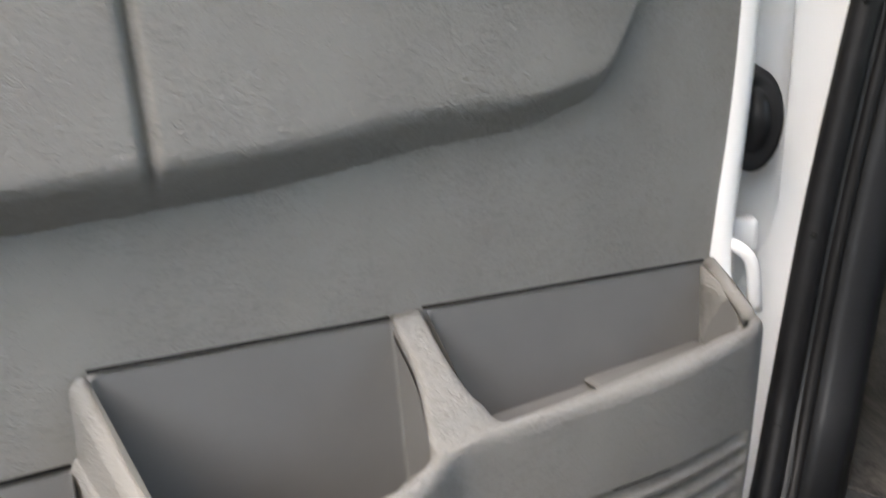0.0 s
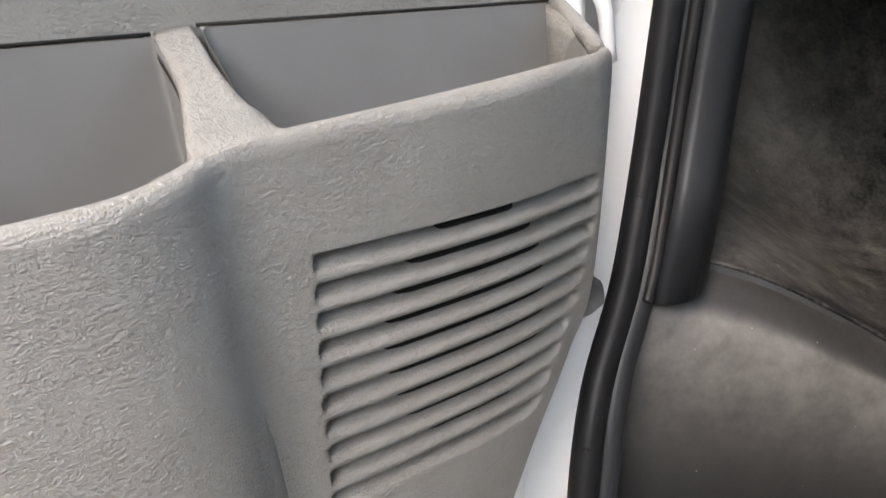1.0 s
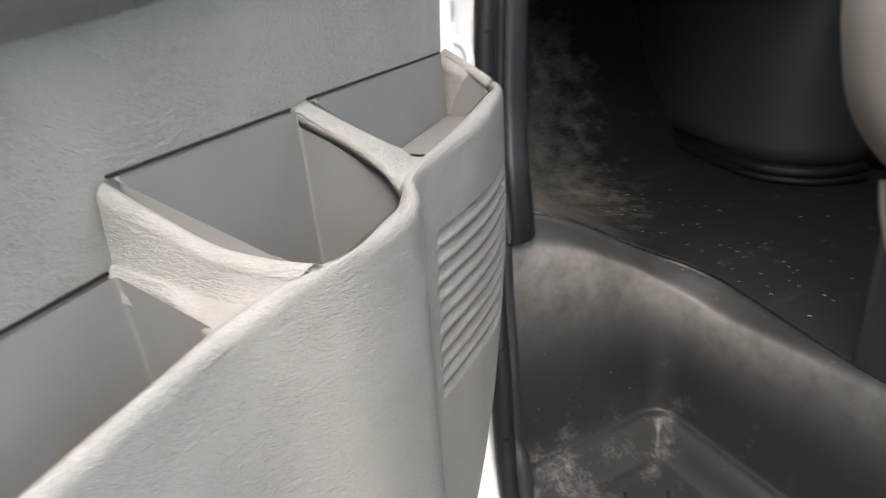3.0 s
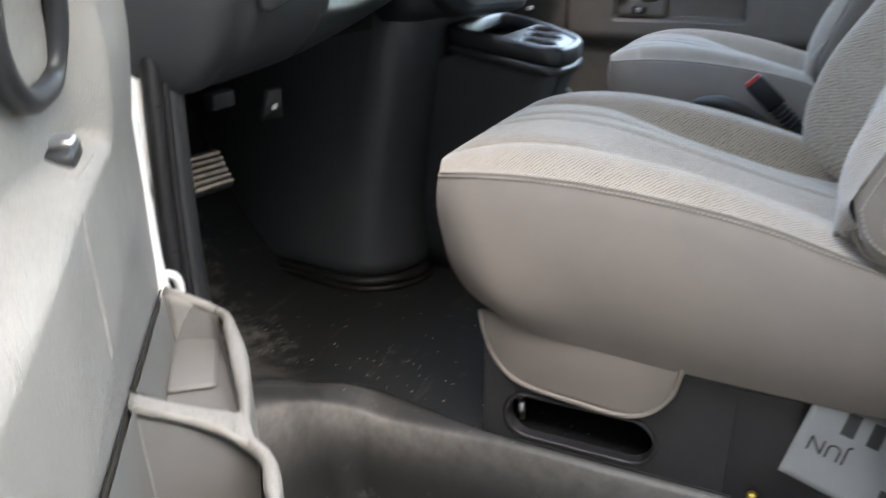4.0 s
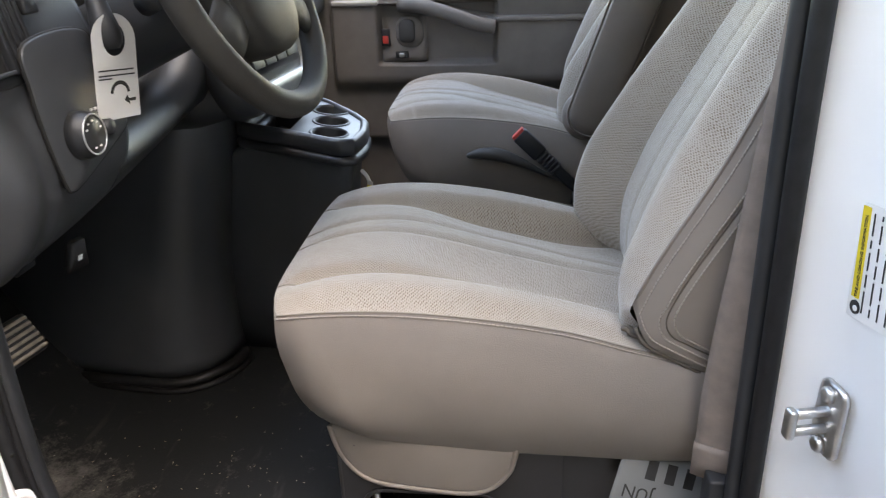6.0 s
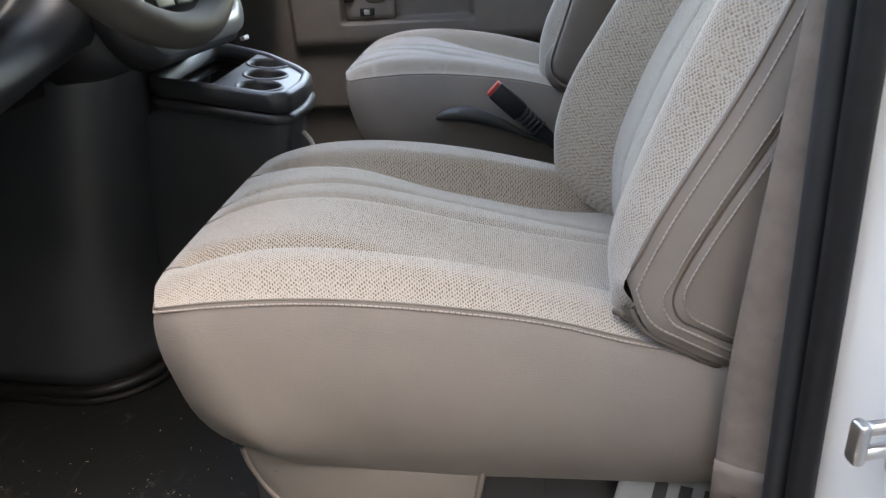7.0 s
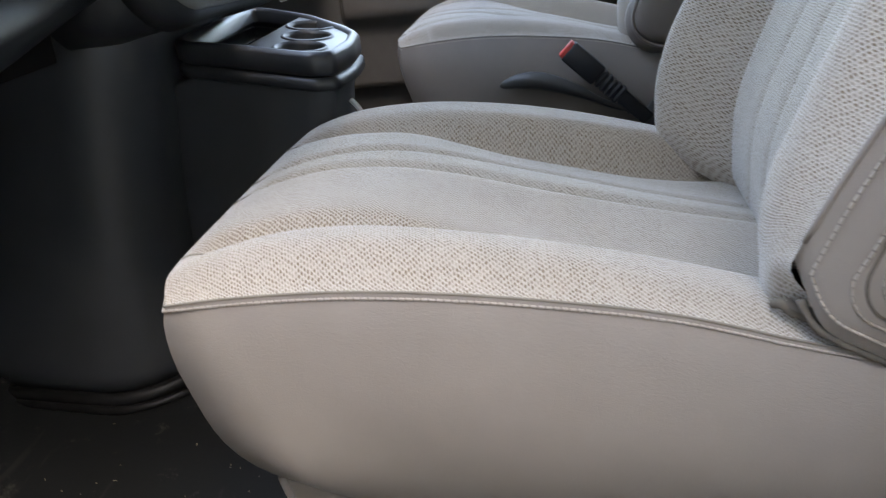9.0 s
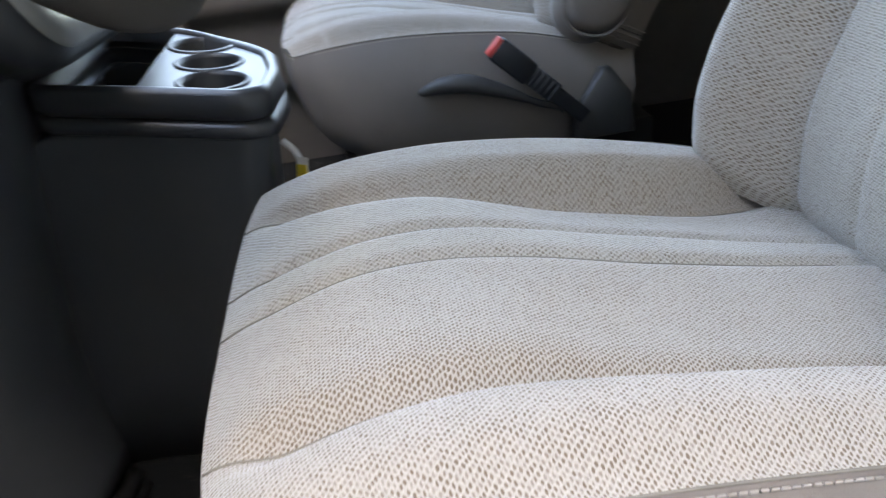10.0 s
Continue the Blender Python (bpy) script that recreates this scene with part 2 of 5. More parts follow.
M_STEP = dusty("step_plastic", (0.020, 0.0205, 0.021), (0.22, 0.21, 0.20), 0.40, 0.88, 9.0, spec=0.4, soft=0.34, worn=(-0.10, 0.10, -0.22, 0.22, 0.15), scuff_sheen="rim_wear_sheen")
# pedal ribs in a paler brown than the pad
M_RIB = plain("brown_pedal_rib", (0.15, 0.125, 0.10), 0.7, 0, 0.3, 60)
M_STEEL = plain("black_painted_steel", (0.018, 0.018, 0.02), 0.38, 0, 0.2, 14, 0.06, 120)
M_CHROME = plain("zinc_plated_steel", (0.62, 0.62, 0.62), 0.32, 1.0, 0.1, 60)
M_GREYTRIM = plain("pale_taupe_trim", (0.33, 0.32, 0.31), 0.5, 0, 0.05, 20)
M_SILVER = plain("silver_trim", (0.48, 0.49, 0.49), 0.35, 0.6, 0.05, 30)
M_BEZEL = plain("satin_grey_trim", (0.24, 0.245, 0.235), 0.36, 0.3, 0.05, 30)
M_SHEET = plain("thin_paper", (0.17, 0.178, 0.178), 0.7, 0, 0.06, 20)
M_PAPER = plain("paper_card", (0.72, 0.71, 0.69), 0.7, 0, 0.03, 20)
M_INK = plain("printing_ink", (0.02, 0.02, 0.02), 0.6)
M_YELLOW = plain("yellow_print", (0.75, 0.55, 0.04), 0.6)
M_RED = plain("red_button", (0.55, 0.05, 0.04), 0.4)
M_BELT = plain("belt_webbing_taupe", (0.19, 0.152, 0.130), 0.75, 0, 0.15, 40, 0.4, 500)
M_TRIM = plain("door_trim_taupe", (0.150, 0.134, 0.122), 0.55, 0, 0.08, 18, 0.1, 500)
M_ASPHALT = plain("asphalt", (0.06, 0.058, 0.053), 0.9, 0, 0.35, 8, 0.5, 60)
M_DRYGRASS = plain("dry_crumbs", (0.42, 0.36, 0.26), 0.9, 0, 0.4, 40, 0.5, 120)
M_CONCRETE = plain("weathered_concrete", (0.17, 0.164, 0.156), 0.9, 0, 0.15, 2, 0.3, 40)
M_HEADLINER = plain("headliner_cloth", (0.36, 0.35, 0.33), 0.95, 0, 0.06, 20)
M_GOLD = plain("gold_badge", (0.62, 0.45, 0.10), 0.35, 0.8)


# ---- mesh helpers ----
def part(name, bm, material, parent=None, label="", smooth=True, kind="", category=""):
    me = bpy.data.meshes.new(name)
    bmesh.ops.recalc_face_normals(bm, faces=bm.faces)
    bm.to_mesh(me)
    bm.free()
    me.materials.append(material)
    if smooth:
        me.shade_smooth()
    ob = new(name, me)
    if parent is not None:
        ob.parent = parent
    tagged(ob, label, category, "", kind)
    return ob


def sharp(ob, angle=35):
    ob.data.set_sharp_from_angle(angle=radians(angle))
    return ob


def thing(name, label, category, group="", m=None, kind=""):
    ob = new(name)
    ob.empty_display_size = 0.05
    if m is not None:
        ob.matrix_world = m
    return tagged(ob, label, category, group, kind)


def faces_grid(bm, vs, nu, nv, wrap_u=False, wrap_v=False):
    for i in range(nu if wrap_u else nu - 1):
        for j in range(nv if wrap_v else nv - 1):
            q = [vs[i % nu][j % nv], vs[(i + 1) % nu][j % nv], vs[(i + 1) % nu][(j + 1) % nv], vs[i % nu][(j + 1) % nv]]
            if len(set(q)) == 4:
                bm.faces.new(q)


def sheet(fn, us, vs_, thick=None, uv=None):
    """Surface fn(u, v) over two lists of parameters; thick: a vector by which it is backed and closed."""
    bm = bmesh.new()
    top = [[bm.verts.new(fn(u, v)) for v in vs_] for u in us]
    nu, nv = len(us), len(vs_)
    faces_grid(bm, top, nu, nv)
    if uv is not None:
        lay = bm.loops.layers.uv.new("UVMap")
        at = {top[i][j]: (us[i] * uv[0], vs_[j] * uv[1]) for i in range(nu) for j in range(nv)}
        for f in bm.faces:
            for lp in f.loops:
                lp[lay].uv = at[lp.vert]
    if thick is not None:
        t = Vector(thick)
        low = [[bm.verts.new(w.co + t) for w in row] for row in top]
        faces_grid(bm, low, nu, nv)
        for i in range(nu - 1):
            for a, b2 in ((0, 0), (nv - 1, nv - 1)):
                bm.faces.new((top[i][a], top[i + 1][a], low[i + 1][a], low[i][a]))
        for j in range(nv - 1):
            for a in (0, nu - 1):
                bm.faces.new((top[a][j], top[a][j + 1], low[a][j + 1], low[a][j]))
    return bm


def loft(rings, closed=True, cap0=True, cap1=True, bm=None):
    bm = bm or bmesh.new()
    vs = [[bm.verts.new(p) for p in r] for r in rings]
    n = len(rings[0])
    for a, b2 in zip(vs, vs[1:]):
        for j in range(n if closed else n - 1):
            bm.faces.new((a[j], a[(j + 1) % n], b2[(j + 1) % n], b2[j]))
    if closed and cap0:
        bm.faces.new(vs[0])
    if closed and cap1:
        bm.faces.new(list(reversed(vs[-1])))
    return bm


def boxm(x0, x1, y0, y1, z0, z1, bev=0.003, seg=2, bm=None):
    bm2 = bmesh.new()
    bmesh.ops.create_cube(bm2, size=1)
    for v in bm2.verts:
        v.co = Vector((x0 + (v.co.x + 0.5) * (x1 - x0), y0 + (v.co.y + 0.5) * (y1 - y0), z0 + (v.co.z + 0.5) * (z1 - z0)))
    if bev:
        bmesh.ops.bevel(bm2, geom=list(bm2.edges), offset=bev, segments=seg, affect="EDGES", profile=0.5)
    if bm is None:
        return bm2
    merge(bm, bm2)
    return bm


def merge(bm, other, m=None):
    if m is not None:
        bmesh.ops.transform(other, matrix=m, verts=other.verts)
    me = bpy.data.meshes.new("tmp")
    other.to_mesh(me)
    other.free()
    bm.from_mesh(me)
    bpy.data.meshes.remove(me)
    return bm


def moved(bm, m):
    bmesh.ops.transform(bm, matrix=m, verts=bm.verts)
    return bm


def tube(pts, r, seg=8, closed=False, flat=None, caps=True):
    """A round bar along points; flat: (width, height) of an oval section; r may be a list."""
    pts = [Vector(p) for p in pts]
    n = len(pts)
    rings = []
    up = None
    for i, p in enumerate(pts):
        a = pts[i - 1] if i or closed else p
        b2 = pts[(i + 1) % n] if i < n - 1 or closed else p
        d = (b2 - a).normalized()
        if up is None:
            up = Vector((0, 0, 1)) if abs(d.z) < 0.9 else Vector((1, 0, 0))
        s = d.cross(up).normalized()
        up = s.cross(d).normalized()
        rr = r[i] if isinstance(r, (list, tuple)) else r
        w, h = flat if flat else (rr, rr)
        rings.append([p + s * w * math.cos(2 * math.pi * k / seg) + up * h * math.sin(2 * math.pi * k / seg) for k in range(seg)])
    if closed:
        bm = bmesh.new()
        vs = [[bm.verts.new(q) for q in ring] for ring in rings]
        faces_grid(bm, vs, n, seg, True, True)
        return bm
    return loft(rings, True, caps, caps)


def smooth_line(pts, per=8, closed=False):
    """Catmull-Rom through points."""
    pts = [Vector(p) for p in pts]
    n = len(pts)
    out = []
    for i in range(n if closed else n - 1):
        p0 = pts[(i - 1) % n] if closed or i > 0 else pts[0] * 2 - pts[1]
        p1, p2 = pts[i], pts[(i + 1) % n]
        p3 = pts[(i + 2) % n] if closed or i < n - 2 else pts[-1] * 2 - pts[-2]
        for k in range(per):
            t = k / per
            out.append(0.5 * ((2 * p1) + (p2 - p0) * t + (2 * p0 - 5 * p1 + 4 * p2 - p3) * t * t + (3 * p1 - p0 - 3 * p2 + p3) * t ** 3))
    if not closed:
        out.append(pts[-1])
    return out


def rrect(w, h, r, seg=5):
    """Outline of a rounded rectangle about the origin."""
    out = []
    for cx, cy, a0 in ((w / 2 - r, h / 2 - r, 0), (-w / 2 + r, h / 2 - r, 90), (-w / 2 + r, -h / 2 + r, 180), (w / 2 - r, -h / 2 + r, 270)):
        for k in range(seg + 1):
            a = radians(a0 + 90 * k / seg)
            out.append((cx + r * math.cos(a), cy + r * math.sin(a)))
    return out


def plate(outline, depth, bev=0.0, bm=None):
    """A flat plate with that outline in its own xy plane, from z = 0 to depth, with a small chamfer on top."""
    b2 = bm or bmesh.new()
    n = len(outline)
    cx, cy = sum(p[0] for p in outline) / n, sum(p[1] for p in outline) / n
    rings = [[(x, y, 0) for x, y in outline], [(x, y, depth - bev) for x, y in outline]]
    if bev:
        k = lambda x, c: x - math.copysign(min(bev, abs(x - c) * 0.5), x - c)
        rings.append([(k(x, cx), k(y, cy), depth) for x, y in outline])
    return loft(rings, True, True, True, b2)


def disc(r, depth, seg=28, bev=0.0):
    return plate([(r * math.cos(2 * math.pi * k / seg), r * math.sin(2 * math.pi * k / seg)) for k in range(seg)], depth, bev)


def interp(x, table):
    xs, ys = [p[0] for p in table], [p[1] for p in table]
    return float(np.interp(x, xs, ys))


def curve1(table):
    """A smooth function through (x, y) pairs."""
    xs = np.array([p[0] for p in table], float)
    ys = np.array([p[1] for p in table], float)
    d = np.gradient(ys, xs)

    def f(x):
        x = min(max(x, xs[0]), xs[-1])
        i = int(min(max(np.searchsorted(xs, x) - 1, 0), len(xs) - 2))
        h = xs[i + 1] - xs[i]
        t = (x - xs[i]) / h
        return float((2 * t**3 - 3 * t**2 + 1) * ys[i] + (t**3 - 2 * t**2 + t) * h * d[i] + (-2 * t**3 + 3 * t**2) * ys[i + 1] + (t**3 - t**2) * h * d[i + 1])
    return f


def sstep(a, b2, x):
    t = min(max((x - a) / (b2 - a), 0.0), 1.0)
    return t * t * (3 - 2 * t)


def lin(a, b2, n):
    return [a + (b2 - a) * k / (n - 1) for k in range(n)]


def frame_m(o, ex, ey, ez=None):
    ex, ey = Vector(ex).normalized(), Vector(ey).normalized()
    ez = Vector(ez).normalized() if ez is not None else ex.cross(ey)
    m = Matrix((ex, ey, ez)).transposed().to_4x4()
    m.translation = Vector(o)
    return m


def words(text, size, material, m, parent, name="lettering", label="", depth=0.0002):
    cu = bpy.data.curves.new(name, "FONT")
    cu.body, cu.size, cu.extrude = text, size, depth
    cu.align_x, cu.align_y = "CENTER", "CENTER"
    tmp = bpy.data.objects.new("tmp", cu)
    me = bpy.data.meshes.new_from_object(tmp)
    bpy.data.objects.remove(tmp)
    bpy.data.curves.remove(cu)
    me.name = name
    me.materials.clear()
    me.materials.append(material)
    ob = new(name, me)
    ob.parent = parent
    ob.matrix_local = m
    return tagged(ob, label)


# ================= the setting =================
ground = part("ground", sheet(lambda u, v: (u, v, -0.62), lin(-60, 60, 25), lin(-60, 60, 25)), M_ASPHALT, None, "grey asphalt car park ground under the van", True, "structure", "ground")

STEP_Z = -0.21
ARCH = curve1([(0.0, 0.145), (0.06, 0.13), (0.13, 0.103), (0.2, 0.062), (0.25, 0.031), (0.30, 0.010), (0.36, 0.0), (0.5, 0.0)])


def step_sd(x, y):
    """Signed distance to the rounded outline of the step well, positive on the floor."""
    x0, x1, y0, y1, r = -0.195, 0.70, -0.5, 0.268, 0.055
    cx, cy = (x0 + x1) / 2, (y0 + y1) / 2
    qx, qy = abs(x - cx) - (x1 - x0) / 2 + r, abs(y - cy) - (y1 - y0) / 2 + r
    return math.hypot(max(qx, 0), max(qy, 0)) + min(max(qx, qy), 0) - r


def rim_width(x):
    """Width of the bare plastic rim between the mat and the well."""
    return 0.016 + 0.033 * sstep(0.10, -0.2, x)


def floor_z(x, y):
    base = 0.0
    if y < 0.5:
        base = ARCH(max(y, 0.0)) * sstep(-0.10, -0.215, x)
    base += 0.42 * sstep(-0.50, -0.95, x) ** 1.3
    s = step_sd(x, y)
    e0 = rim_width(x)
    fall = sstep(0.08, -0.2, x)
    z = base - sstep(e0, e0 - 0.004, s) * (0.004 + 0.003 * fall) - sstep(e0, 0.0, s) * (0.010 + 0.011 * fall)
    if s < 0.008:
        wall = sstep(0.006, -0.024, s)
        floor_fillet = STEP_Z + 0.03 * sstep(-0.075, -0.03, s)
        z = z + (floor_fillet - z) * wall
    return z


fx = sorted(set([round(v, 4) for v in lin(-1.1, -0.3, 22) + lin(-0.3, -0.06, 110) + lin(-0.06, 0.62, 50) + lin(0.62, 2.4, 14)]))
fy = sorted(set([round(v, 4) for v in lin(-0.06, 0.16, 18) + lin(0.16, 0.335, 110) + lin(0.34, 0.8, 24) + lin(0.8, 1.8, 16)]))

floor = part("floor", sheet(lambda u, v: (u, v, floor_z(u, v)), fx, fy), M_FLOOR, None, "black rubber van floor mat with dust and scuffs", True, "structure", "floor")
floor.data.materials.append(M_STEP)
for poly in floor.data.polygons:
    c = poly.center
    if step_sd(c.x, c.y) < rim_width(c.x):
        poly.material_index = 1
# pale band on the well's edge: scuffs and the ridge's highlight as colour
wear_sheen = floor.data.attributes.new("rim_wear_sheen", "FLOAT", "POINT")
for v, w in zip(floor.data.vertices, wear_sheen.data):
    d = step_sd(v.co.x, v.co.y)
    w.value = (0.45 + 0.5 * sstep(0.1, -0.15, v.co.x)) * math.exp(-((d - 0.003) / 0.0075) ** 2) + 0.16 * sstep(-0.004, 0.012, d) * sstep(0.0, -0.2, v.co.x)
# rolled edge of the floor mat round the step well
edge_l = []
for y in lin(-0.01, 0.213, 24):
    edge_l.append((-0.195, y, -1, 0))
for q in lin(180, 90, 16):
    edge_l.append((-0.14 + 0.055 * math.cos(radians(q)), 0.213 + 0.055 * math.sin(radians(q)), math.cos(radians(q)), math.sin(radians(q))))
for x in lin(-0.12, 0.52, 50):
    edge_l.append((x, 0.268, 0, 1))
edge_p = []
for x, y, ox, oy in edge_l:
    e = rim_width(x)
    edge_p.append(Vector((x + ox * e, y + oy * e, floor_z(x + ox * (e + 0.002), y + oy * (e + 0.002)) - 0.0008)))
for _ in range(6):
    edge_p = [edge_p[0]] + [(a + b2 * 2 + d) / 4 for a, b2, d in zip(edge_p, edge_p[1:], edge_p[2:])] + [edge_p[-1]]
part("mat_edge", tube(edge_p, 0.0022, 8), M_FLOOR, floor, "rolled edge of the rubber mat")
slits = bmesh.new()
for k, (sx, sy) in enumerate(((-0.07, 0.10), (-0.045, 0.145), (-0.07, 0.03), (0.03, 0.12), (0.06, 0.16), (0.06, 0.07))):
    merge(slits, boxm(-0.03, 0.03, -0.002, 0.002, -0.002, 0.0006, 0), pose(sx, sy, STEP_Z + 0.0012, 0, 0, -38))
part("drain_slot", slits, M_GAP_SHADE, floor, "dark drain slots in the step tread", False)

# dry crumbs and grit trodden onto the mat
rng = random.Random(11)
bits = bmesh.new()
for k in range(90):
    bx, by = rng.gauss(-0.17, 0.16), 0.32 + abs(rng.gauss(0.0, 0.12))
    if k % 4 == 0:
        bx, by = rng.uniform(-0.13, 0.25), rng.uniform(0.0, 0.2)
    ln, wd, tw = rng.uniform(0.0015, 0.007) * (1.6 if k % 9 == 0 else 1), rng.uniform(0.0008, 0.0018), rng.uniform(0, math.pi)
    bz = floor_z(bx, by) + 0.0006
    q = [bits.verts.new((bx + a * ln * math.cos(tw) - b2 * wd * math.sin(tw), by + a * ln * math.sin(tw) + b2 * wd * math.cos(tw), bz + c)) for a, b2, c in ((-0.5, 0, 0), (0, -0.5, 0), (0.5, 0, 0.0004), (0, 0.5, 0), (0, 0, 0.0012))]
    for a in range(4):
        bits.faces.new((q[a], q[(a + 1) % 4], q[4]))
part("floor_grit", bits, M_DRYGRASS, None, "pale dry crumbs and grit scattered on the mat", False, "stuff", "debris")

# an added wall, out of view behind the camera, keeps low sky light off
part("sky_blocker_wall", boxm(-24, 26, -5.4, -5.0, -0.62, 7.0, 0.02), M_CONCRETE, None, "unseen plain grey wall added to block low sky light", False, "structure", "wall")

# a second added wall, unseen, cuts the low light from the rear
part("sky_blocker_wall", boxm(9.0, 9.4, -5.0, 14, -0.62, 2.6, 0.02), M_CONCRETE, None, "unseen plain grey wall added to block low light from the rear", False, "structure", "wall")

# ---- seal round the door opening, jambs, sill ----
SEAL = [(-0.372, 0.205, 1.10), (-0.322, 0.128, 0.80), (-0.301, 0.094, 0.65), (-0.284, 0.066, 0.50), (-0.268, 0.041, 0.35), (-0.243, 0.020, 0.21), (-0.197, -0.002, 0.130), (-0.152, -0.029, 0.07), (-0.125, -0.042, 0.0), (-0.112, -0.047, -0.10), (-0.085, -0.05, -0.185), (-0.03, -0.05, -0.225), (0.2, -0.05, -0.23), (0.45, -0.04, -0.225), (0.545, 0.03, -0.19), (0.590, 0.115, -0.1), (0.593, 0.130, 0.15), (0.590, 0.140, 0.45), (0.586, 0.150, 0.75), (0.586, 0.165, 1.25)]
seal_line = [p + Vector((0.0, 0.009 if p.x < 0.2 and p.z > -0.15 else 0.0, 0.0)) for p in smooth_line(SEAL, 8)]
seal = thing("door_seal", "black rubber weatherstrip round the driver door opening", "weatherstrip", kind="structure")
part("bulb", tube(seal_line, 0.0115, 10), M_RUBBER, seal)
part("flange", tube([p + (Vector((-0.012 if p.z > -0.1 else 0.0, 0.016, 0.0)) if p.x < 0.5 else Vector((-0.009, 0.024, 0.0))) for p in seal_line], 0.010, 8, flat=(0.012, 0.014)), M_BLACK2, seal)
cl = bmesh.new()
for k in range(6, len(seal_line) - 6, 9):
    p = seal_line[k]
    if p.z < 0.9 and p.x < 0.2:
        merge(cl, disc(0.0028, 0.002, 10), Matrix.Translation(p + Vector((0.0095, -0.003, 0))) @ pose(0, 0, 0, 0, 90, -20))
part("vent_hole", cl, M_GAP_SHADE, seal, "small round vent holes in the rubber")


def jamb_fn(i, v):
    p = seal_line[i]
    out = Vector((-0.028, -0.075, 0)) if p.x < -0.08 and p.z > -0.15 else (Vector((0.03, -0.20, 0)) if p.x > 0.5 else Vector((0, -0.10, -0.03)))
    base = p + Vector((0.0, 0.012, -0.008 if p.z < -0.15 else 0))
    round_ = Vector((-0.012, 0, 0)) if p.x < 0.2 else Vector((0.050, 0, 0))
    return base + out * v + round_ * math.sin(min(v * 3, 1) * math.pi / 2)


jamb = thing("door_frame", "white painted steel door frame of the van", "door frame", kind="structure")
n_s = len(seal_line)
part("pillar_jamb", sheet(jamb_fn, list(range(0, 76)), lin(0, 1, 7)), M_PAINT, jamb, "white painted front pillar jamb")
part("sill", sheet(jamb_fn, list(range(75, 106)), lin(0, 1, 7)), M_PAINT, jamb, "white painted door sill")
part("rear_jamb", sheet(jamb_fn, list(range(105, n_s)), lin(0, 1, 9)), M_PAINT, jamb, "white painted rear pillar jamb")
# bodywork outside: front wing, side behind the door, lower sill
wl = thing("wall_left", "white painted outer side of the van behind the door", "van side", kind="structure")
part("side_panel", boxm(0.655, 2.6, -0.10, -0.07, -0.3, 1.4, 0.006), M_PAINT, wl)
part("inner_side", boxm(0.612, 2.6, 0.172, 0.192, -0.3, 1.4, 0.004), M_TRIM, wl)
part("wing", boxm(-1.9, -0.30, -0.15, -0.12, -0.3, 0.75, 0.006), M_PAINT, wl)
part("sill_panel", boxm(-0.45, 2.6, -0.15, -0.125, -0.42, -0.245, 0.006), M_PAINT, wl)
part("cowl_side", boxm(-1.0, -0.30, -0.02, 0.0, 0.0, 1.0, 0.004), M_BLACK2, wl)

# ---- front pillar trim ----
pt = thing("pillar_trim", "black moulded plastic trim on the front pillar", "pillar trim", kind="structure")


front_run = sorted(seal_line[:60], key=lambda p: p.z)
SEAL_X, SEAL_Y = [curve1([(p.z, p[k]) for p in front_run[::4]]) for k in (0, 1)]


def seal_at(z):
    return Vector((SEAL_X(z), SEAL_Y(z), z))


def trim_fn(u, v):
    z = 0.118 + u * 0.95
    b0 = seal_at(z) + Vector((0.004, 0.024, 0))
    end = b0 + Vector((-0.050, 0.052, 0))
    mid = b0 + Vector((0.010, 0.036, 0))
    p = b0 * (1 - v) ** 2 + mid * 2 * v * (1 - v) + end * v * v
    return Vector((p.x, p.y, z))


part("cover", sheet(trim_fn, lin(0, 1, 14), lin(0, 1, 9), (-0.02, 0.004, 0)), M_BLACK2, pt)
part("trim_edge", tube([trim_fn(u, 0.0) + Vector((-0.003, -0.005, 0)) for u in lin(0.0, 1, 620)], [0.0056 if k % 2 else 0.0049 for k in range(620)], 8), M_RUBBER, pt, "ribbed rubber edge of the trim")
part("fastener", tube(smooth_line([(-0.278, 0.086, 0.17), (-0.272, 0.088, 0.20), (-0.274, 0.088, 0.235), (-0.27, 0.09, 0.26)], 5), 0.006, 7), M_BLACK2, pt, "black clip on the trim")

# ---- shell: roof, right side, windscreen surround, rear ----
ceiling = part("ceiling", boxm(-0.06, 2.6, -0.17, 1.85, 1.44, 1.48, 0.006), M_HEADLINER, None, "grey cloth van headliner", False, "structure", "ceiling")
wr = thing("wall_right", "taupe lined right side of the van with its window opening", "van side", kind="structure")
part("side_lower", boxm(-1.0, 2.6, 1.80, 1.84, -0.3, 0.665, 0.004), M_TRIM, wr)
part("side_pillar", boxm(0.70, 2.6, 1.80, 1.84, 0.665, 1.46, 0.004), M_TRIM, wr)
back = part("wall_rear", boxm(2.55, 2.6, -0.15, 1.82, -0.3, 1.46, 0.004), M_TRIM, None, "taupe rear end of the cabin", False, "structure", "wall")
fr = thing("wall_front", "black bulkhead below the windscreen", "bulkhead", kind="structure")
part("bulkhead", boxm(-1.15, -1.1, -0.15, 1.82, -0.3, 0.93, 0.004), M_BLACK2, fr)

# ================= driver door, standing open =================
DOOR = pose(-0.1918, -0.0403, 0, 0, 0, -51.1)
door = thing("door_1", "open driver door with grey moulded trim and map pockets", "car door", m=DOOR, kind="structure")
CREASE = curve1([(0.06, 0.54), (0.074, 0.502), (0.093, 0.464), (0.127, 0.447), (0.217, 0.437), (0.30, 0.428), (0.36, 0.4252), (0.42, 0.4238), (0.50, 0.4230), (1.0, 0.420)])


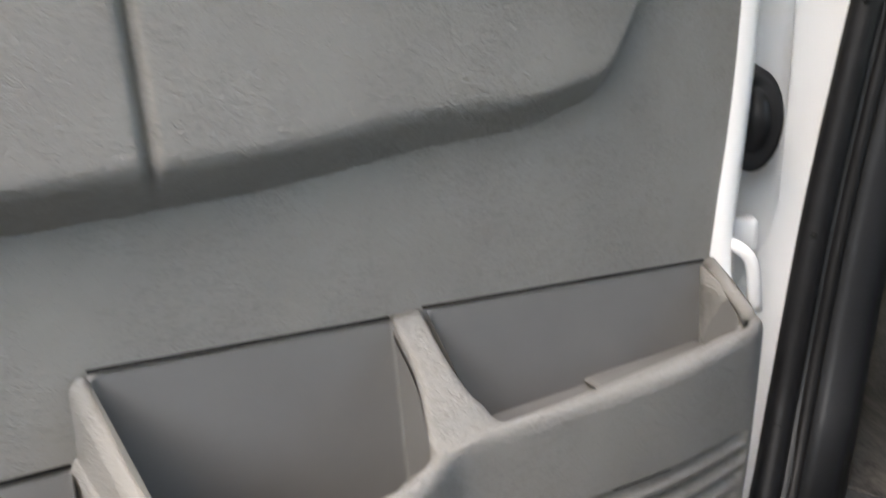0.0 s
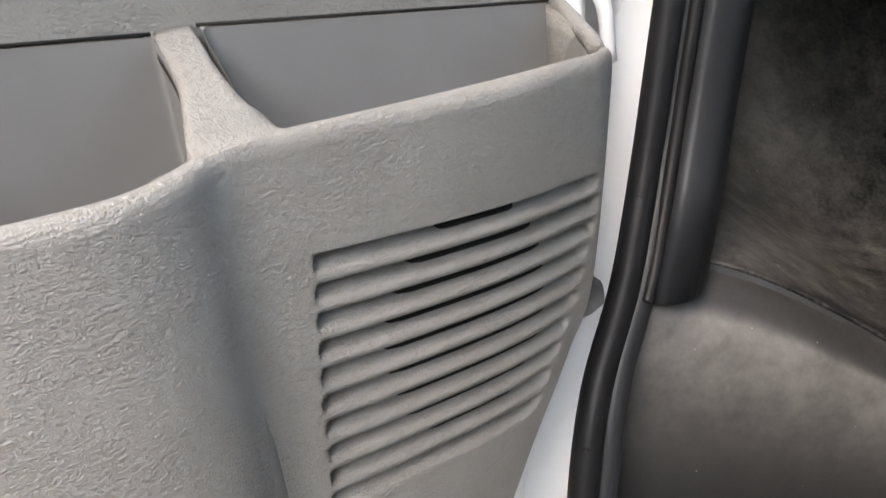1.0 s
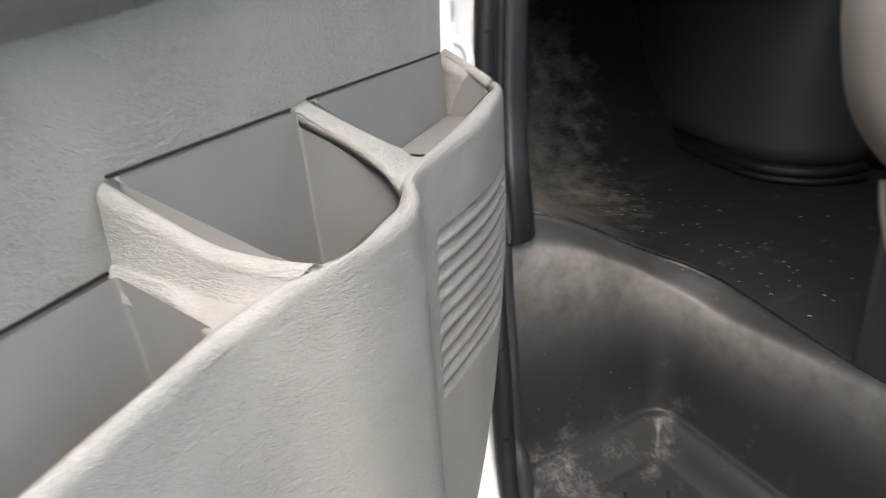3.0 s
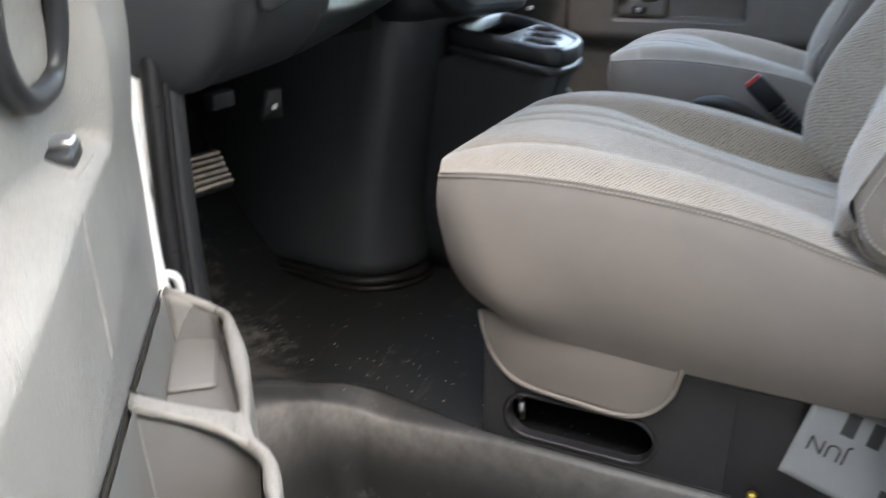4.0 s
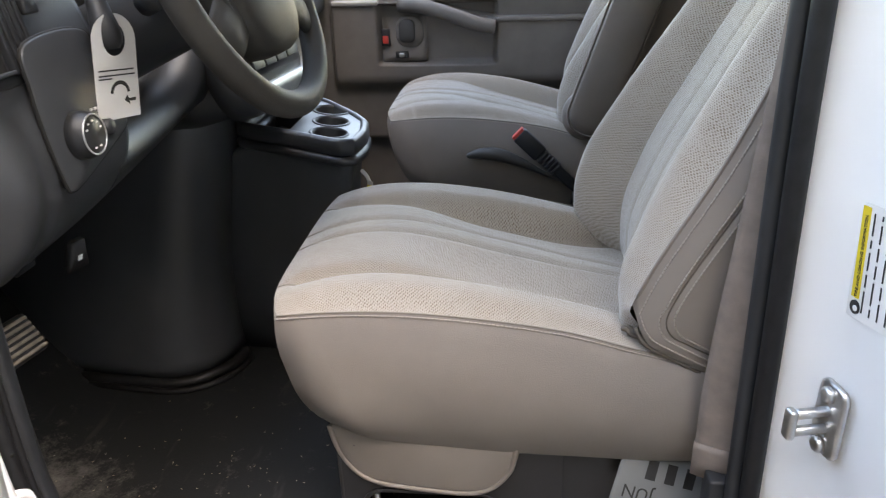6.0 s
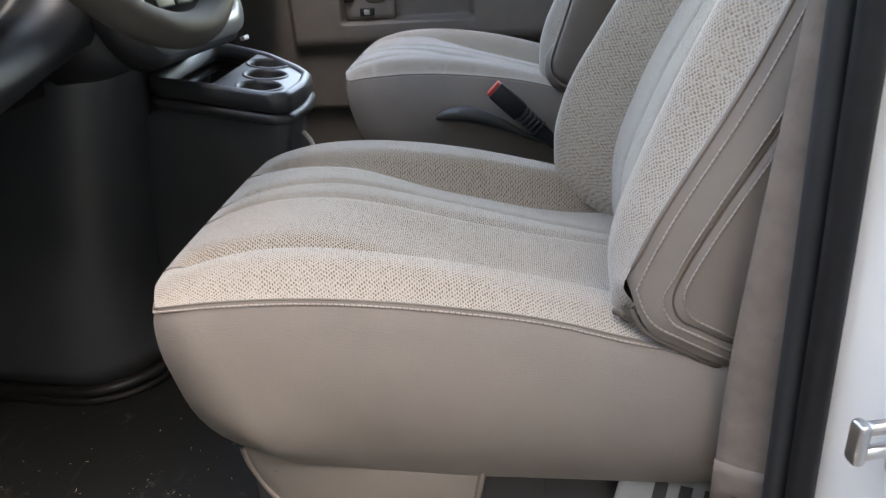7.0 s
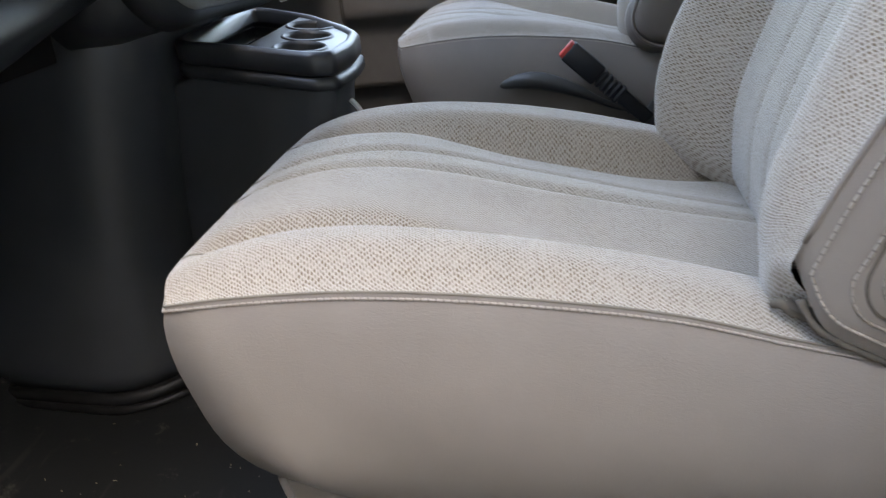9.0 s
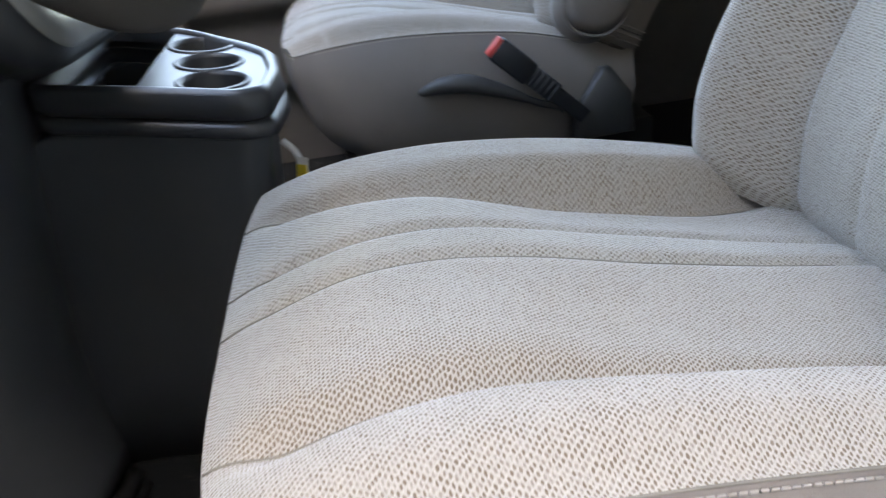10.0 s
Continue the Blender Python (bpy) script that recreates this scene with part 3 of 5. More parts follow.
BULGE = curve1([(0.0, 0.012), (0.06, 0.0125), (0.15, 0.0155), (0.25, 0.0200), (0.35, 0.0260), (0.45, 0.0325), (0.60, 0.040), (1.0, 0.045)])


def panel_n(u, z):
    n = -0.006
    zc = CREASE(u) if u > 0.06 else 2.0
    # a slanting underside that rounds over into the face
    tq = min(max((z - zc) / (0.015 + 0.006 * sstep(0.08, 0.25, u)), 0.0), 1.25)
    bulge = tq if tq < 0.75 else tq - (tq - 0.75) ** 2
    n += BULGE(u) * bulge + 0.011 * sstep(0.50, 0.62, z) * (1 - sstep(0.20, 0.30, u)) * bulge
    shelf = sstep(0.20, 0.235, u) * sstep(0.540, 0.556, z) * (1 - sstep(0.72, 0.76, z))
    n -= (BULGE(u) + 0.004) * shelf
    col = sstep(0.09, 0.13, u) * (1 - sstep(0.19, 0.225, u)) * sstep(0.56, 0.64, z) * (1 - sstep(0.70, 0.74, z))
    n -= 0.003 * col
    seam = math.exp(-((u - 0.357) / 0.0028) ** 2) * bulge * (1 - sstep(0.525, 0.545, z))
    n -= 0.006 * seam
    n -= 0.022 * sstep(0.72, 0.79, z)
    return n


pu = sorted(set([round(v, 4) for v in lin(-0.022, 0.06, 12) + lin(0.06, 0.25, 44) + lin(0.25, 0.345, 16) + lin(0.345, 0.37, 22) + lin(0.37, 0.98, 24)]))
pz = lin(0.20, 0.42, 8) + [0.425, 0.4285] + [0.43 + 0.04 * (1 - math.cos(radians(q))) for q in lin(0, 90, 26)] + lin(0.475, 0.60, 32) + lin(0.605, 0.80, 28)


def panel_fn(u, v):
    # the rows of the panel follow the crease
    lift = (CREASE(max(u, 0.06)) - 0.43) * ((v - 0.20) / 0.23 if v < 0.43 else (0.80 - v) / 0.37)
    return (u - 0.02 * sstep(0.33, 0.52, v) * (u < 0.02), panel_n(u, v + lift), v + lift)


part("inner_panel", sheet(panel_fn, pu, pz, (0, -0.012, 0)), M_DOOR, door, "grey grained door trim panel")

FRONT_N = curve1([(0.016, 0.058), (0.03, 0.0655), (0.06, 0.0725), (0.11, 0.0815), (0.2, 0.085), (0.235, 0.0845), (0.25, 0.0852), (0.261, 0.0885), (0.272, 0.0965), (0.284, 0.1015), (0.33, 0.104), (0.365, 0.097), (0.39, 0.086), (0.42, 0.076), (0.5, 0.076), (0.9, 0.085)])
RIM_Z = curve1([(0.016, 0.309), (0.06, 0.310), (0.11, 0.3108), (0.15, 0.3116), (0.2, 0.3128), (0.25, 0.3130), (0.3, 0.309), (0.365, 0.310), (0.385, 0.308), (0.41, 0.303), (0.5, 0.301), (0.9, 0.301)])
LOW_Z = curve1([(0.016, 0.296), (0.022, 0.27), (0.03, 0.236), (0.042, 0.181), (0.067, 0.143), (0.106, 0.095), (0.131, 0.057), (0.2, -0.03), (0.3, -0.11), (0.5, -0.13), (0.9, -0.13)])
SLOTS = [0.2625 - 0.0136 * k for k in range(10)]
PITCH = 0.0136


def slot_drop(u):
    """The louvres fall a little towards the hinge."""
    return 0.09 * max(0.2265 - u, -0.03)


def slot_right(z):
    return interp(-z, [(-0.249, 0.038), (-0.231, 0.042), (-0.208, 0.050), (-0.188, 0.058), (-0.164, 0.076), (-0.141, 0.092), (-0.125, 0.104)])


def front_fn(u, v):
    zt, zl = RIM_Z(u), LOW_Z(u)
    z = zt - 0.006 - (zt - 0.006 - zl) * v
    n = FRONT_N(u)
    for k, s in enumerate(SLOTS):
        d = s - slot_drop(u) - z
        if 0 <= d <= PITCH and u > slot_right(s - slot_drop(u)):
            e = 0.2265 + 0.0011 * k
            e -= 0.0045 * (1 - math.sqrt(max(0.0, 1 - ((d - 0.0058) / 0.0066) ** 2))) if abs(d - 0.0058) < 0.0066 else 0.0045
            if u < e:
                a = d / PITCH
                n -= 0.0105 * (sstep(0.0, 0.13, a) * (1 - sstep(0.16, 0.78, a)))
    return (u, n, z)


# the ventilated stretch is cut fine, the rest coarse
fu = sorted(set([round(v, 4) for v in lin(0.016, 0.05, 10) + lin(0.05, 0.215, 34) + lin(0.215, 0.245, 26) + lin(0.245, 0.42, 30) + lin(0.42, 0.9, 14)]))
bm = bmesh.new()
cols = []
for u in fu:
    zt, zl = RIM_Z(u) - 0.006, LOW_Z(u)
    hi = min(zt - 0.002, SLOTS[0] - slot_drop(u) + 0.0005)
    zz = lin(zt, max(hi, zl + 0.004), 8) + [max(zl, s - slot_drop(u) - PITCH * q) for s in SLOTS for q in (0.0, 0.07, 0.15, 0.3, 0.5, 0.7, 0.85)][0:] + lin(max(zl, SLOTS[-1] - slot_drop(u) - PITCH), zl, 6)
    zz = [max(z, zl) for z in zz]
    cols.append([bm.verts.new(front_fn(u, (zt - z) / max(zt - zl, 1e-4))) for z in zz])
faces_grid(bm, cols, len(cols), len(cols[0]))
bmesh.ops.remove_doubles(bm, verts=bm.verts, dist=1e-6)
fp = part("pocket_front", bm, M_DOOR, door, "grey grained pocket front with louvred speaker vents")
ranges = [(0.106, 0.162), (0.091, 0.181), (0.083, 0.191), (0.079, 0.198), (0.078, 0.201), (0.078, 0.201), (0.083, 0.198), (0.096, 0.193), (0.112, 0.18)]
for (ua, ub), s in zip(ranges, SLOTS):
    def slit_fn(q, v):
        u = ua + (ub - ua) * q
        a = 0.15 + 0.27 * v * min(1.0, 14 * min(q, 1 - q) + 0.05)
        return (u, FRONT_N(u) - 0.0105 * (1 - sstep(0.16, 0.78, a)) + 0.0013, s - slot_drop(u) - PITCH * a)
    # black strip laid on the louvre in place of a shaded recess
    part("vent_slot", sheet(slit_fn, lin(0, 1, 18), lin(0, 1, 4)), M_GAP_SHADE, fp, "narrow black strip as the shaded opening between louvres")

HOLES = [
    [(0.225, 0.001, 0.347), (0.004, 0.001, 0.331), (0.024, 0.050, 0.303), (0.236, 0.0795, 0.311)],
    [(0.397, 0.001, 0.356), (0.246, 0.001, 0.346), (0.258, 0.089, 0.306), (0.376, 0.0905, 0.307)],
    [(0.86, 0.001, 0.328), (0.411, 0.001, 0.3125), (0.414, 0.0645, 0.2925), (0.86, 0.074, 0.295)],
]


def ring_of(corners, r=(0.004, 0.006, 0.016, 0.024), seg=6):
    c = [Vector(p) for p in corners]
    out = []
    for k in range(4):
        a, b2, d = c[k - 1], c[k], c[(k + 1) % 4]
        e1, e2 = (a - b2).normalized() * r[k], (d - b2).normalized() * r[k]
        for q in range(seg + 1):
            t = q / seg
            out.append((b2 + e1) * (1 - t) ** 2 + b2 * 2 * t * (1 - t) + (b2 + e2) * t * t)
    return out


FLOORS = (0.272, 0.10, 0.06)
for k, h in enumerate(HOLES):
    top = ring_of(h, (0.006, 0.005, 0.014, 0.010) if k == 0 else ((0.006, 0.003, 0.010, 0.024) if k == 1 else (0.006, 0.003, 0.013, 0.022)))
    c = sum(top, Vector()) / len(top)
    low = [Vector((c.x + (p.x - c.x) * (0.93 if k == 0 else 1.05), c.y + (p.y - c.y) * (0.9 if p.y < c.y else 1.03), FLOORS[k])) for p in top]
    mid = [a * 0.6 + b2 * 0.4 for a, b2 in zip(top, low)]
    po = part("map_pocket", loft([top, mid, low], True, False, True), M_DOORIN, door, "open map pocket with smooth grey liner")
    sharp(po, 40)
    fil = bmesh.new()
    for q in range(4):
        if (k, q) in ((0, 3), (1, 2)):
            continue
        arc = top[q * 7:q * 7 + 7]
        cv = fil.verts.new(Vector(h[q]) + Vector((0, 0, 0.0006)))
        av = [fil.verts.new(p + Vector((0, 0, 0.0006))) for p in arc]
        for a0, a1 in zip(av, av[1:]):
            fil.faces.new((cv, a0, a1))
    part("corner_web", fil, M_DOOR, po)
    if k == 0:
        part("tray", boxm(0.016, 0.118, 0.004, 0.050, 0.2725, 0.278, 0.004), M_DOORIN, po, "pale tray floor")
    # dark joint where the pocket meets the panel
    part("joint", tube([Vector(h[0]) + Vector((0, -0.0045, 0.001)), Vector(h[1]) + Vector((0, -0.0045, 0.001))], 0.001, 6), M_GAP_SHADE, po)


N_IN = curve1([(0.016, 0.046), (0.024, 0.053), (0.06, 0.059), (0.15, 0.0685), (0.19, 0.0735), (0.225, 0.0755), (0.25, 0.0785), (0.268, 0.081), (0.278, 0.0875), (0.286, 0.0905), (0.31, 0.0912), (0.372, 0.0905), (0.392, 0.074), (0.42, 0.064), (0.46, 0.0645), (0.86, 0.074), (0.9, 0.074)])
DIV_R = smooth_line([(0.226, -0.003, 0), (0.231, 0.03, 0), (0.232, 0.055, 0), (0.2295, 0.066, 0), (0.222, 0.0735, 0), (0.202, 0.0775, 0)], 6)
DIV_L = smooth_line([(0.246, -0.003, 0), (0.251, 0.035, 0), (0.261, 0.066, 0), (0.267, 0.0795, 0), (0.2745, 0.0875, 0), (0.292, 0.0912, 0)], 6)


def bridge_fn(i, v):
    p = DIV_R[i].lerp(DIV_L[i], v)
    z = 0.3475 - 0.37 * p.y
    k = sstep(N_IN(p.x) - 0.012, (N_IN(p.x) + FRONT_N(p.x)) / 2, p.y)
    z += (RIM_Z(p.x) + 0.0009 - z) * k
    return (p.x, p.y, z - (0.0035 + 0.0035 * k) * abs(2 * v - 1) ** 7)


part("divider", sheet(bridge_fn, list(range(len(DIV_R))), lin(0, 1, 22), (0, 0, -0.007)), M_DOOR, door, "grey bridge between two map pockets")
# the step between the middle and the rear pocket: a rolled rim, a face and a low bridge
STEP_U = [(0.397, 0.391, 0.385, 0.378, 0.370), (0.406, 0.400, 0.394, 0.388, 0.383), (0.408, 0.403, 0.398, 0.397, 0.399), (0.412, 0.407, 0.411, 0.430, 0.452)]
STEP_H = [(0.3545, 0.338, 0.3225, 0.3155, 0.312), (0.3475, 0.331, 0.3155, 0.310, 0.309), (0.316, 0.308, 0.299, 0.298, 0.301), (0.312, 0.303, 0.295, 0.2965, 0.301)]
step_lines = []
for i in range(5):
    (h2, o2, f2, h3), (zh, zo, zf, z3) = [[row[i] for row in rows] for rows in (STEP_U, STEP_H)]
    prof = [(h2 - 0.001, zh - 0.012), (h2, zh - 0.002), (h2 + (o2 - h2) * 0.4, zh + 0.0005), (h2 + (o2 - h2) * 0.9, zh - 0.0035), (o2, zo - 0.002), (o2 + (f2 - o2) * 0.4, zo + (zf - zo) * 0.6), (o2 + (f2 - o2) * 0.8, zf + 0.002), (f2 + 0.001, zf), (f2 + (h3 - f2) * 0.6, zf * 0.4 + z3 * 0.6 + 0.0004), (h3, z3 - 0.0015), (h3 + 0.001, z3 - 0.012)]
    n_ = (-0.003, 0.020, 0.045, 0.072, 0.0)[i]
    step_lines.append(smooth_line([(u, n_ if i < 4 else FRONT_N(u) - 0.005, z) for u, z in prof], 5))
step_cols = [smooth_line(list(c), 6) for c in zip(*step_lines)]
part("divider", sheet(lambda i, j: step_cols[j][i], list(range(len(step_cols[0]))), list(range(len(step_cols)))), M_DOOR, door, "grey rimmed bridge between two map pockets")


def lip_fn(u, v):
    a, b2 = N_IN(u), FRONT_N(u)
    return (u, (a + b2) / 2 - (b2 - a) / 2 * math.cos(math.pi * v), RIM_Z(u) - 0.006 + 0.0075 * math.sin(math.pi * v) ** 0.8)


part("pocket_rim", sheet(lip_fn, lin(0.016, 0.9, 120), lin(0, 1, 10)), M_DOOR, door, "rounded top edge of the pocket front")
part("pocket_rim", tube([(0.003, 0.0, 0.331), (0.008, 0.02, 0.322), (0.015, 0.042, 0.312), (0.020, 0.050, 0.3085)], 0.0052, 8), M_DOOR, door, "rounded end of the pocket edge")
part("pocket_end", sheet(lambda u, v: (0.012 + 0.006 * u, 0.0 + 0.052 * u, LOW_Z(0.02) + (0.309 + 0.022 * (1 - u) - LOW_Z(0.02)) * v - 0.02 * (1 - v)), lin(0, 1, 6), lin(0, 1, 6), (-0.003, 0, 0)), M_DOOR, door)
part("lower_panel", sheet(lambda u, v: (u, 0.0, max(LOW_Z(u), -0.10) + (0.21 - max(LOW_Z(u), -0.10)) * v), lin(0.03, 0.95, 40), lin(0, 1, 4), (0, -0.01, 0)), M_DOOR, door)
# white steel shell behind the trim
part("shell", boxm(-0.055, 1.0, -0.12, -0.022, -0.22, 0.86, 0.012, 3), M_PAINT, door, "white painted steel door shell")
part("shell_edge", tube(smooth_line([(-0.034, -0.012, 0.80), (-0.032, -0.012, 0.5), (-0.018, -0.010, 0.36), (-0.012, -0.004, 0.30), (0.0, 0.0, 0.20), (0.03, 0.0, 0.08), (0.05, 0.0, -0.05), (0.05, 0.0, -0.2)], 6), 0.011, 8), M_PAINT, door, "rolled white edge of the door shell")
part("window_frame", boxm(-0.03, 1.0, -0.08, -0.03, 0.84, 0.88, 0.006), M_BLACK2, door)
# armrest shelf with switch, and the pull
part("window_switch", moved(boxm(-0.016, 0.016, -0.010, 0.010, 0, 0.012, 0.003), pose(0.275, -0.004, 0.546, 0, 8, 0)), M_BLACK2, door, "black window switch with a chrome tip")
part("switch_tip", moved(boxm(-0.015, 0.002, -0.009, 0.009, 0.010, 0.015, 0.002), pose(0.275, -0.004, 0.547, 0, 8, 0)), M_CHROME, door, "bright switch tip")
part("switch_bezel", moved(boxm(-0.03, 0.03, -0.014, 0.014, 0, 0.005, 0.002), pose(0.28, -0.004, 0.5425)), M_DOOR, door)
part("door_pull", tube(smooth_line([(0.25, -0.004, 0.60), (0.245, 0.004, 0.64), (0.26, 0.006, 0.685), (0.31, 0.006, 0.70), (0.36, 0.004, 0.68), (0.37, 0.0, 0.63), (0.34, -0.002, 0.60), (0.29, -0.004, 0.592)], 6, True), 0.0075, 8, True), M_BLACK2, door, "black inner door pull ring")
# hinge with rubber wiring boot between door and pillar
hg = thing("door_hinge", "white painted door hinge with a black rubber wiring boot", "hinge", kind="structure")
part("boot", loft([[(x + 0.014 + 0.25 * b1 * math.cos(q), -0.006 + b1 * math.cos(q), 0.421 + b3 * math.sin(q)) for q in lin(0, 2 * math.pi * 23 / 24, 24)] for x, b1, b3 in ((-0.335, 0.022, 0.040), (-0.29, 0.022, 0.040), (-0.262, 0.020, 0.038), (-0.257, 0.016, 0.032), (-0.263, 0.012, 0.026), (-0.256, 0.010, 0.020), (-0.251, 0.005, 0.010))]), M_RUBBER, hg, "black ribbed rubber boot")
part("hinge_leaf", boxm(-0.255, -0.235, -0.045, 0.0, 0.325, 0.35, 0.004), M_PAINT, hg)
part("check_strap", tube(smooth_line([(-0.225, -0.045, 0.340), (-0.206, -0.026, 0.340), (-0.20, -0.012, 0.328), (-0.205, -0.006, 0.29)], 5), 0.005, 8), M_PAINT, hg, "bent white hinge strap")
part("hinge_back", boxm(-0.36, -0.29, -0.10, 0.03, -0.1, 0.9, 0.01), M_PAINT, hg)


# ================= seats =================
SEAM_Z = curve1([(-0.04, 0.394), (0.0, 0.400), (0.06, 0.406), (0.14, 0.409), (0.286, 0.399), (0.389, 0.383), (0.47, 0.361), (0.565, 0.340)])
MID_Z = curve1([(-0.05, 0.392), (-0.03, 0.400), (0.0, 0.416), (0.05, 0.428), (0.12, 0.430), (0.2, 0.420), (0.3, 0.396), (0.4, 0.369), (0.5, 0.345)])
BOL_Z = curve1([(-0.05, 0.394), (-0.03, 0.400), (0.0, 0.415), (0.05, 0.430), (0.14, 0.437), (0.22, 0.431), (0.3, 0.418), (0.4, 0.393), (0.5, 0.362)])
# seams along the cushion, from side to side, as functions of the depth
GROOVES = (curve1([(-0.05, -0.70), (0.02, -0.68), (0.10, -0.625), (0.3, -0.60), (0.5, -0.55), (0.6, -0.53)]),
           curve1([(-0.05, -0.14), (0.0, -0.12), (0.07, -0.04), (0.3, -0.03), (0.5, 0.04), (0.6, 0.06)]),
           curve1([(-0.05, 0.08), (0.0, 0.095), (0.08, 0.175), (0.3, 0.20), (0.5, 0.25), (0.6, 0.26)]),
           curve1([(-0.05, 0.57), (0.1, 0.53), (0.3, 0.52), (0.40, 0.57), (0.46, 0.66), (0.5, 0.75), (0.6, 0.82)]))
HALF = 0.230


def nose(t):
    return -0.026 * (1 - abs(t) ** 4)


def cushion_z(x, t):
    edge = SEAM_Z(x)
    bol, mid = BOL_Z(x), MID_Z(x)
    a = abs(t)
    g = -GROOVES[0](x) if t < 0 else GROOVES[3](x)
    w = sstep(g - 0.02, g + 0.16, a)
    mid -= 0.014 * sstep(0.12, 0.26, x) * sstep(0.0, 0.45, a)
    z = mid + (bol - mid) * w
    k = sstep(0.80, 1.0, a)
    z = z + (edge - z) * k ** 1.6
    front = sstep(0.0, 0.05, x - nose(t))
    for gv, dep, wd in ((GROOVES[0], 0.018, 0.06), (GROOVES[1], 0.0062, 0.026), (GROOVES[2], 0.0062, 0.026), (GROOVES[3], 0.014, 0.06)):
        z -= dep * math.exp(-((t - gv(x)) / wd) ** 2) * front
    return z


def stitches(line, side, gap=0.0056, length=0.0042, r=0.0012):
    """Short thread lengths laid along a line, pushed out by the vector side."""
    bm2 = bmesh.new()
    pts = [Vector(p) + Vector(side) for p in line]
    acc = 0.0
    for a, b2 in zip(pts, pts[1:]):
        seg_l = (b2 - a).length
        if seg_l < 1e-6:
            continue
        d = (b2 - a) / seg_l
        while acc < seg_l:
            c = a + d * acc
            s = d.cross(Vector((0, 0, 1)))
            s = s.normalized() if s.length > 1e-3 else Vector((1, 0, 0))
            up = s.cross(d)
            vs = [bm2.verts.new(c + d * (e * length / 2) + q * r) for e in (-1, 1) for q in (s, up, -s, -up)]
            for k in range(4):
                bm2.faces.new((vs[k], vs[(k + 1) % 4], vs[4 + (k + 1) % 4], vs[4 + k]))
            acc += gap
        acc -= seg_l
    return bm2


def make_seat(name, label, y_mid, mirror, group):
    """A bucket seat facing the windscreen; mirror = -1 puts its detailed side on the far side of the cabin."""
    seat = thing(name, label, "car seat", group, pose(0, y_mid, 0))
    Y = lambda t: t * HALF
    # cloth top of the cushion, in panels between the seams
    xs = sorted(set(lin(0, 0.06, 16) + lin(0.06, 0.52, 44)))
    side_a, side_b = (lambda x: -1.0), (lambda x: 1.0)
    # the far bolster takes the shaded copy of the bolster cloth
    bands = [(side_a, GROOVES[0], 22, M_CLOTH), (GROOVES[0], GROOVES[1], 24, M_CLOTH_BAND), (GROOVES[1], GROOVES[2], 14, M_CLOTH_MID), (GROOVES[2], GROOVES[3], 22, M_CLOTH_MID), (GROOVES[3], side_b, 24, M_CLOTH_SHADED)]
    for a, b2, n, mt in bands:
        def fn(s, w):
            t = a(s) + (b2(s) - a(s)) * w
            x0 = nose(t)
            x = x0 + s * (0.52 - x0) / 0.52
            t = a(x) + (b2(x) - a(x)) * w
            return (x, Y(t) * mirror, cushion_z(x, t))
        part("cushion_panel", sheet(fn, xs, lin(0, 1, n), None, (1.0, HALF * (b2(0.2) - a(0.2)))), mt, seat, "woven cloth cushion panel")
    for gv in GROOVES:
        ln = [Vector((x, Y(gv(x)) * mirror, cushion_z(x, gv(x)) + 0.0004)) for x in lin(nose(gv(0)) + 0.001, 0.46, 64)]
        part("seam", tube(ln, 0.0010, 5), M_SEAM, seat, "dark sewn seam between cloth panels")
    # vinyl band round the cushion
    per = [(0.565 - (0.565 - 0.02) * k / 40, -1.0) for k in range(40)]
    per += [(None, t) for t in lin(-1, 1, 40)]
    per += [(0.02 + (0.565 - 0.02) * k / 40, 1.0) for k in range(1, 41)]
    S, B, O = [], [], []
    for x, t in per:
        if x is None:
            x = nose(t) if abs(t) < 0.999 else 0.0
            yy = Y(t)
            o = Vector((-1, 0.4 * t ** 5, 0)).normalized()
        else:
            yy = Y(t)
            o = Vector((-0.2 if x < 0.06 else 0.0, t, 0)).normalized()
        S.append(Vector((x, yy, SEAM_Z(x))))
        bx = 0.092 + (0.56 - 0.092) * max(x, 0) / 0.565 if x > 0.0 else 0.092 + x * 0.8
        B.append(Vector((bx, yy * 0.95, interp(bx, [(0.07, 0.210), (0.11, 0.194), (0.29, 0.180), (0.5, 0.174), (0.56, 0.176)]))))
        O.append(o)
    rings = []
    for s in lin(0, 1, 15):
        ring = []
        for p, q, o in zip(S, B, O):
            bulge = 0.034 * math.sin(math.pi * min(1, s * 1.02)) ** 0.8 + 0.012 * sstep(0.35, 0.75, s) * (1 - sstep(0.8, 1.0, s)) * sstep(0.14, 0.0, p.x)
            c = p.lerp(q, s) + o * bulge * (0.85 if abs(o.y) > 0.7 else 1.0)
            c.y *= mirror
            ring.append(c)
        rings.append(ring)
    band = part("cushion_side", loft(rings, False), M_VINYL, seat, "smooth taupe vinyl cushion side")
    under = [Vector((p.x, p.y * mirror, p.z)) for p in B]
    # near-black sheet paints the shade beneath the cushion
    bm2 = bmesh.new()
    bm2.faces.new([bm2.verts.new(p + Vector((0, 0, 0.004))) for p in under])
    part("cushion_shade", bm2, M_GAP_SHADE, seat, "near-black sheet as the shade under the cushion", False)
    line = [Vector((p.x, p.y * mirror, p.z)) + Vector((0, 0, 0.0008)) for p in S]
    part("piping", tube(line, 0.0011, 6), M_SEAM, seat, "dark sewn edge of the cloth")
    line2 = [r_.lerp(r0, 0.76) for r0, r_ in zip(rings[0], rings[1])]
    part("stitching", stitches(line2, (0, -0.0012 * mirror, 0.0008)), M_STITCH, seat, "pale thread stitched along the seam")
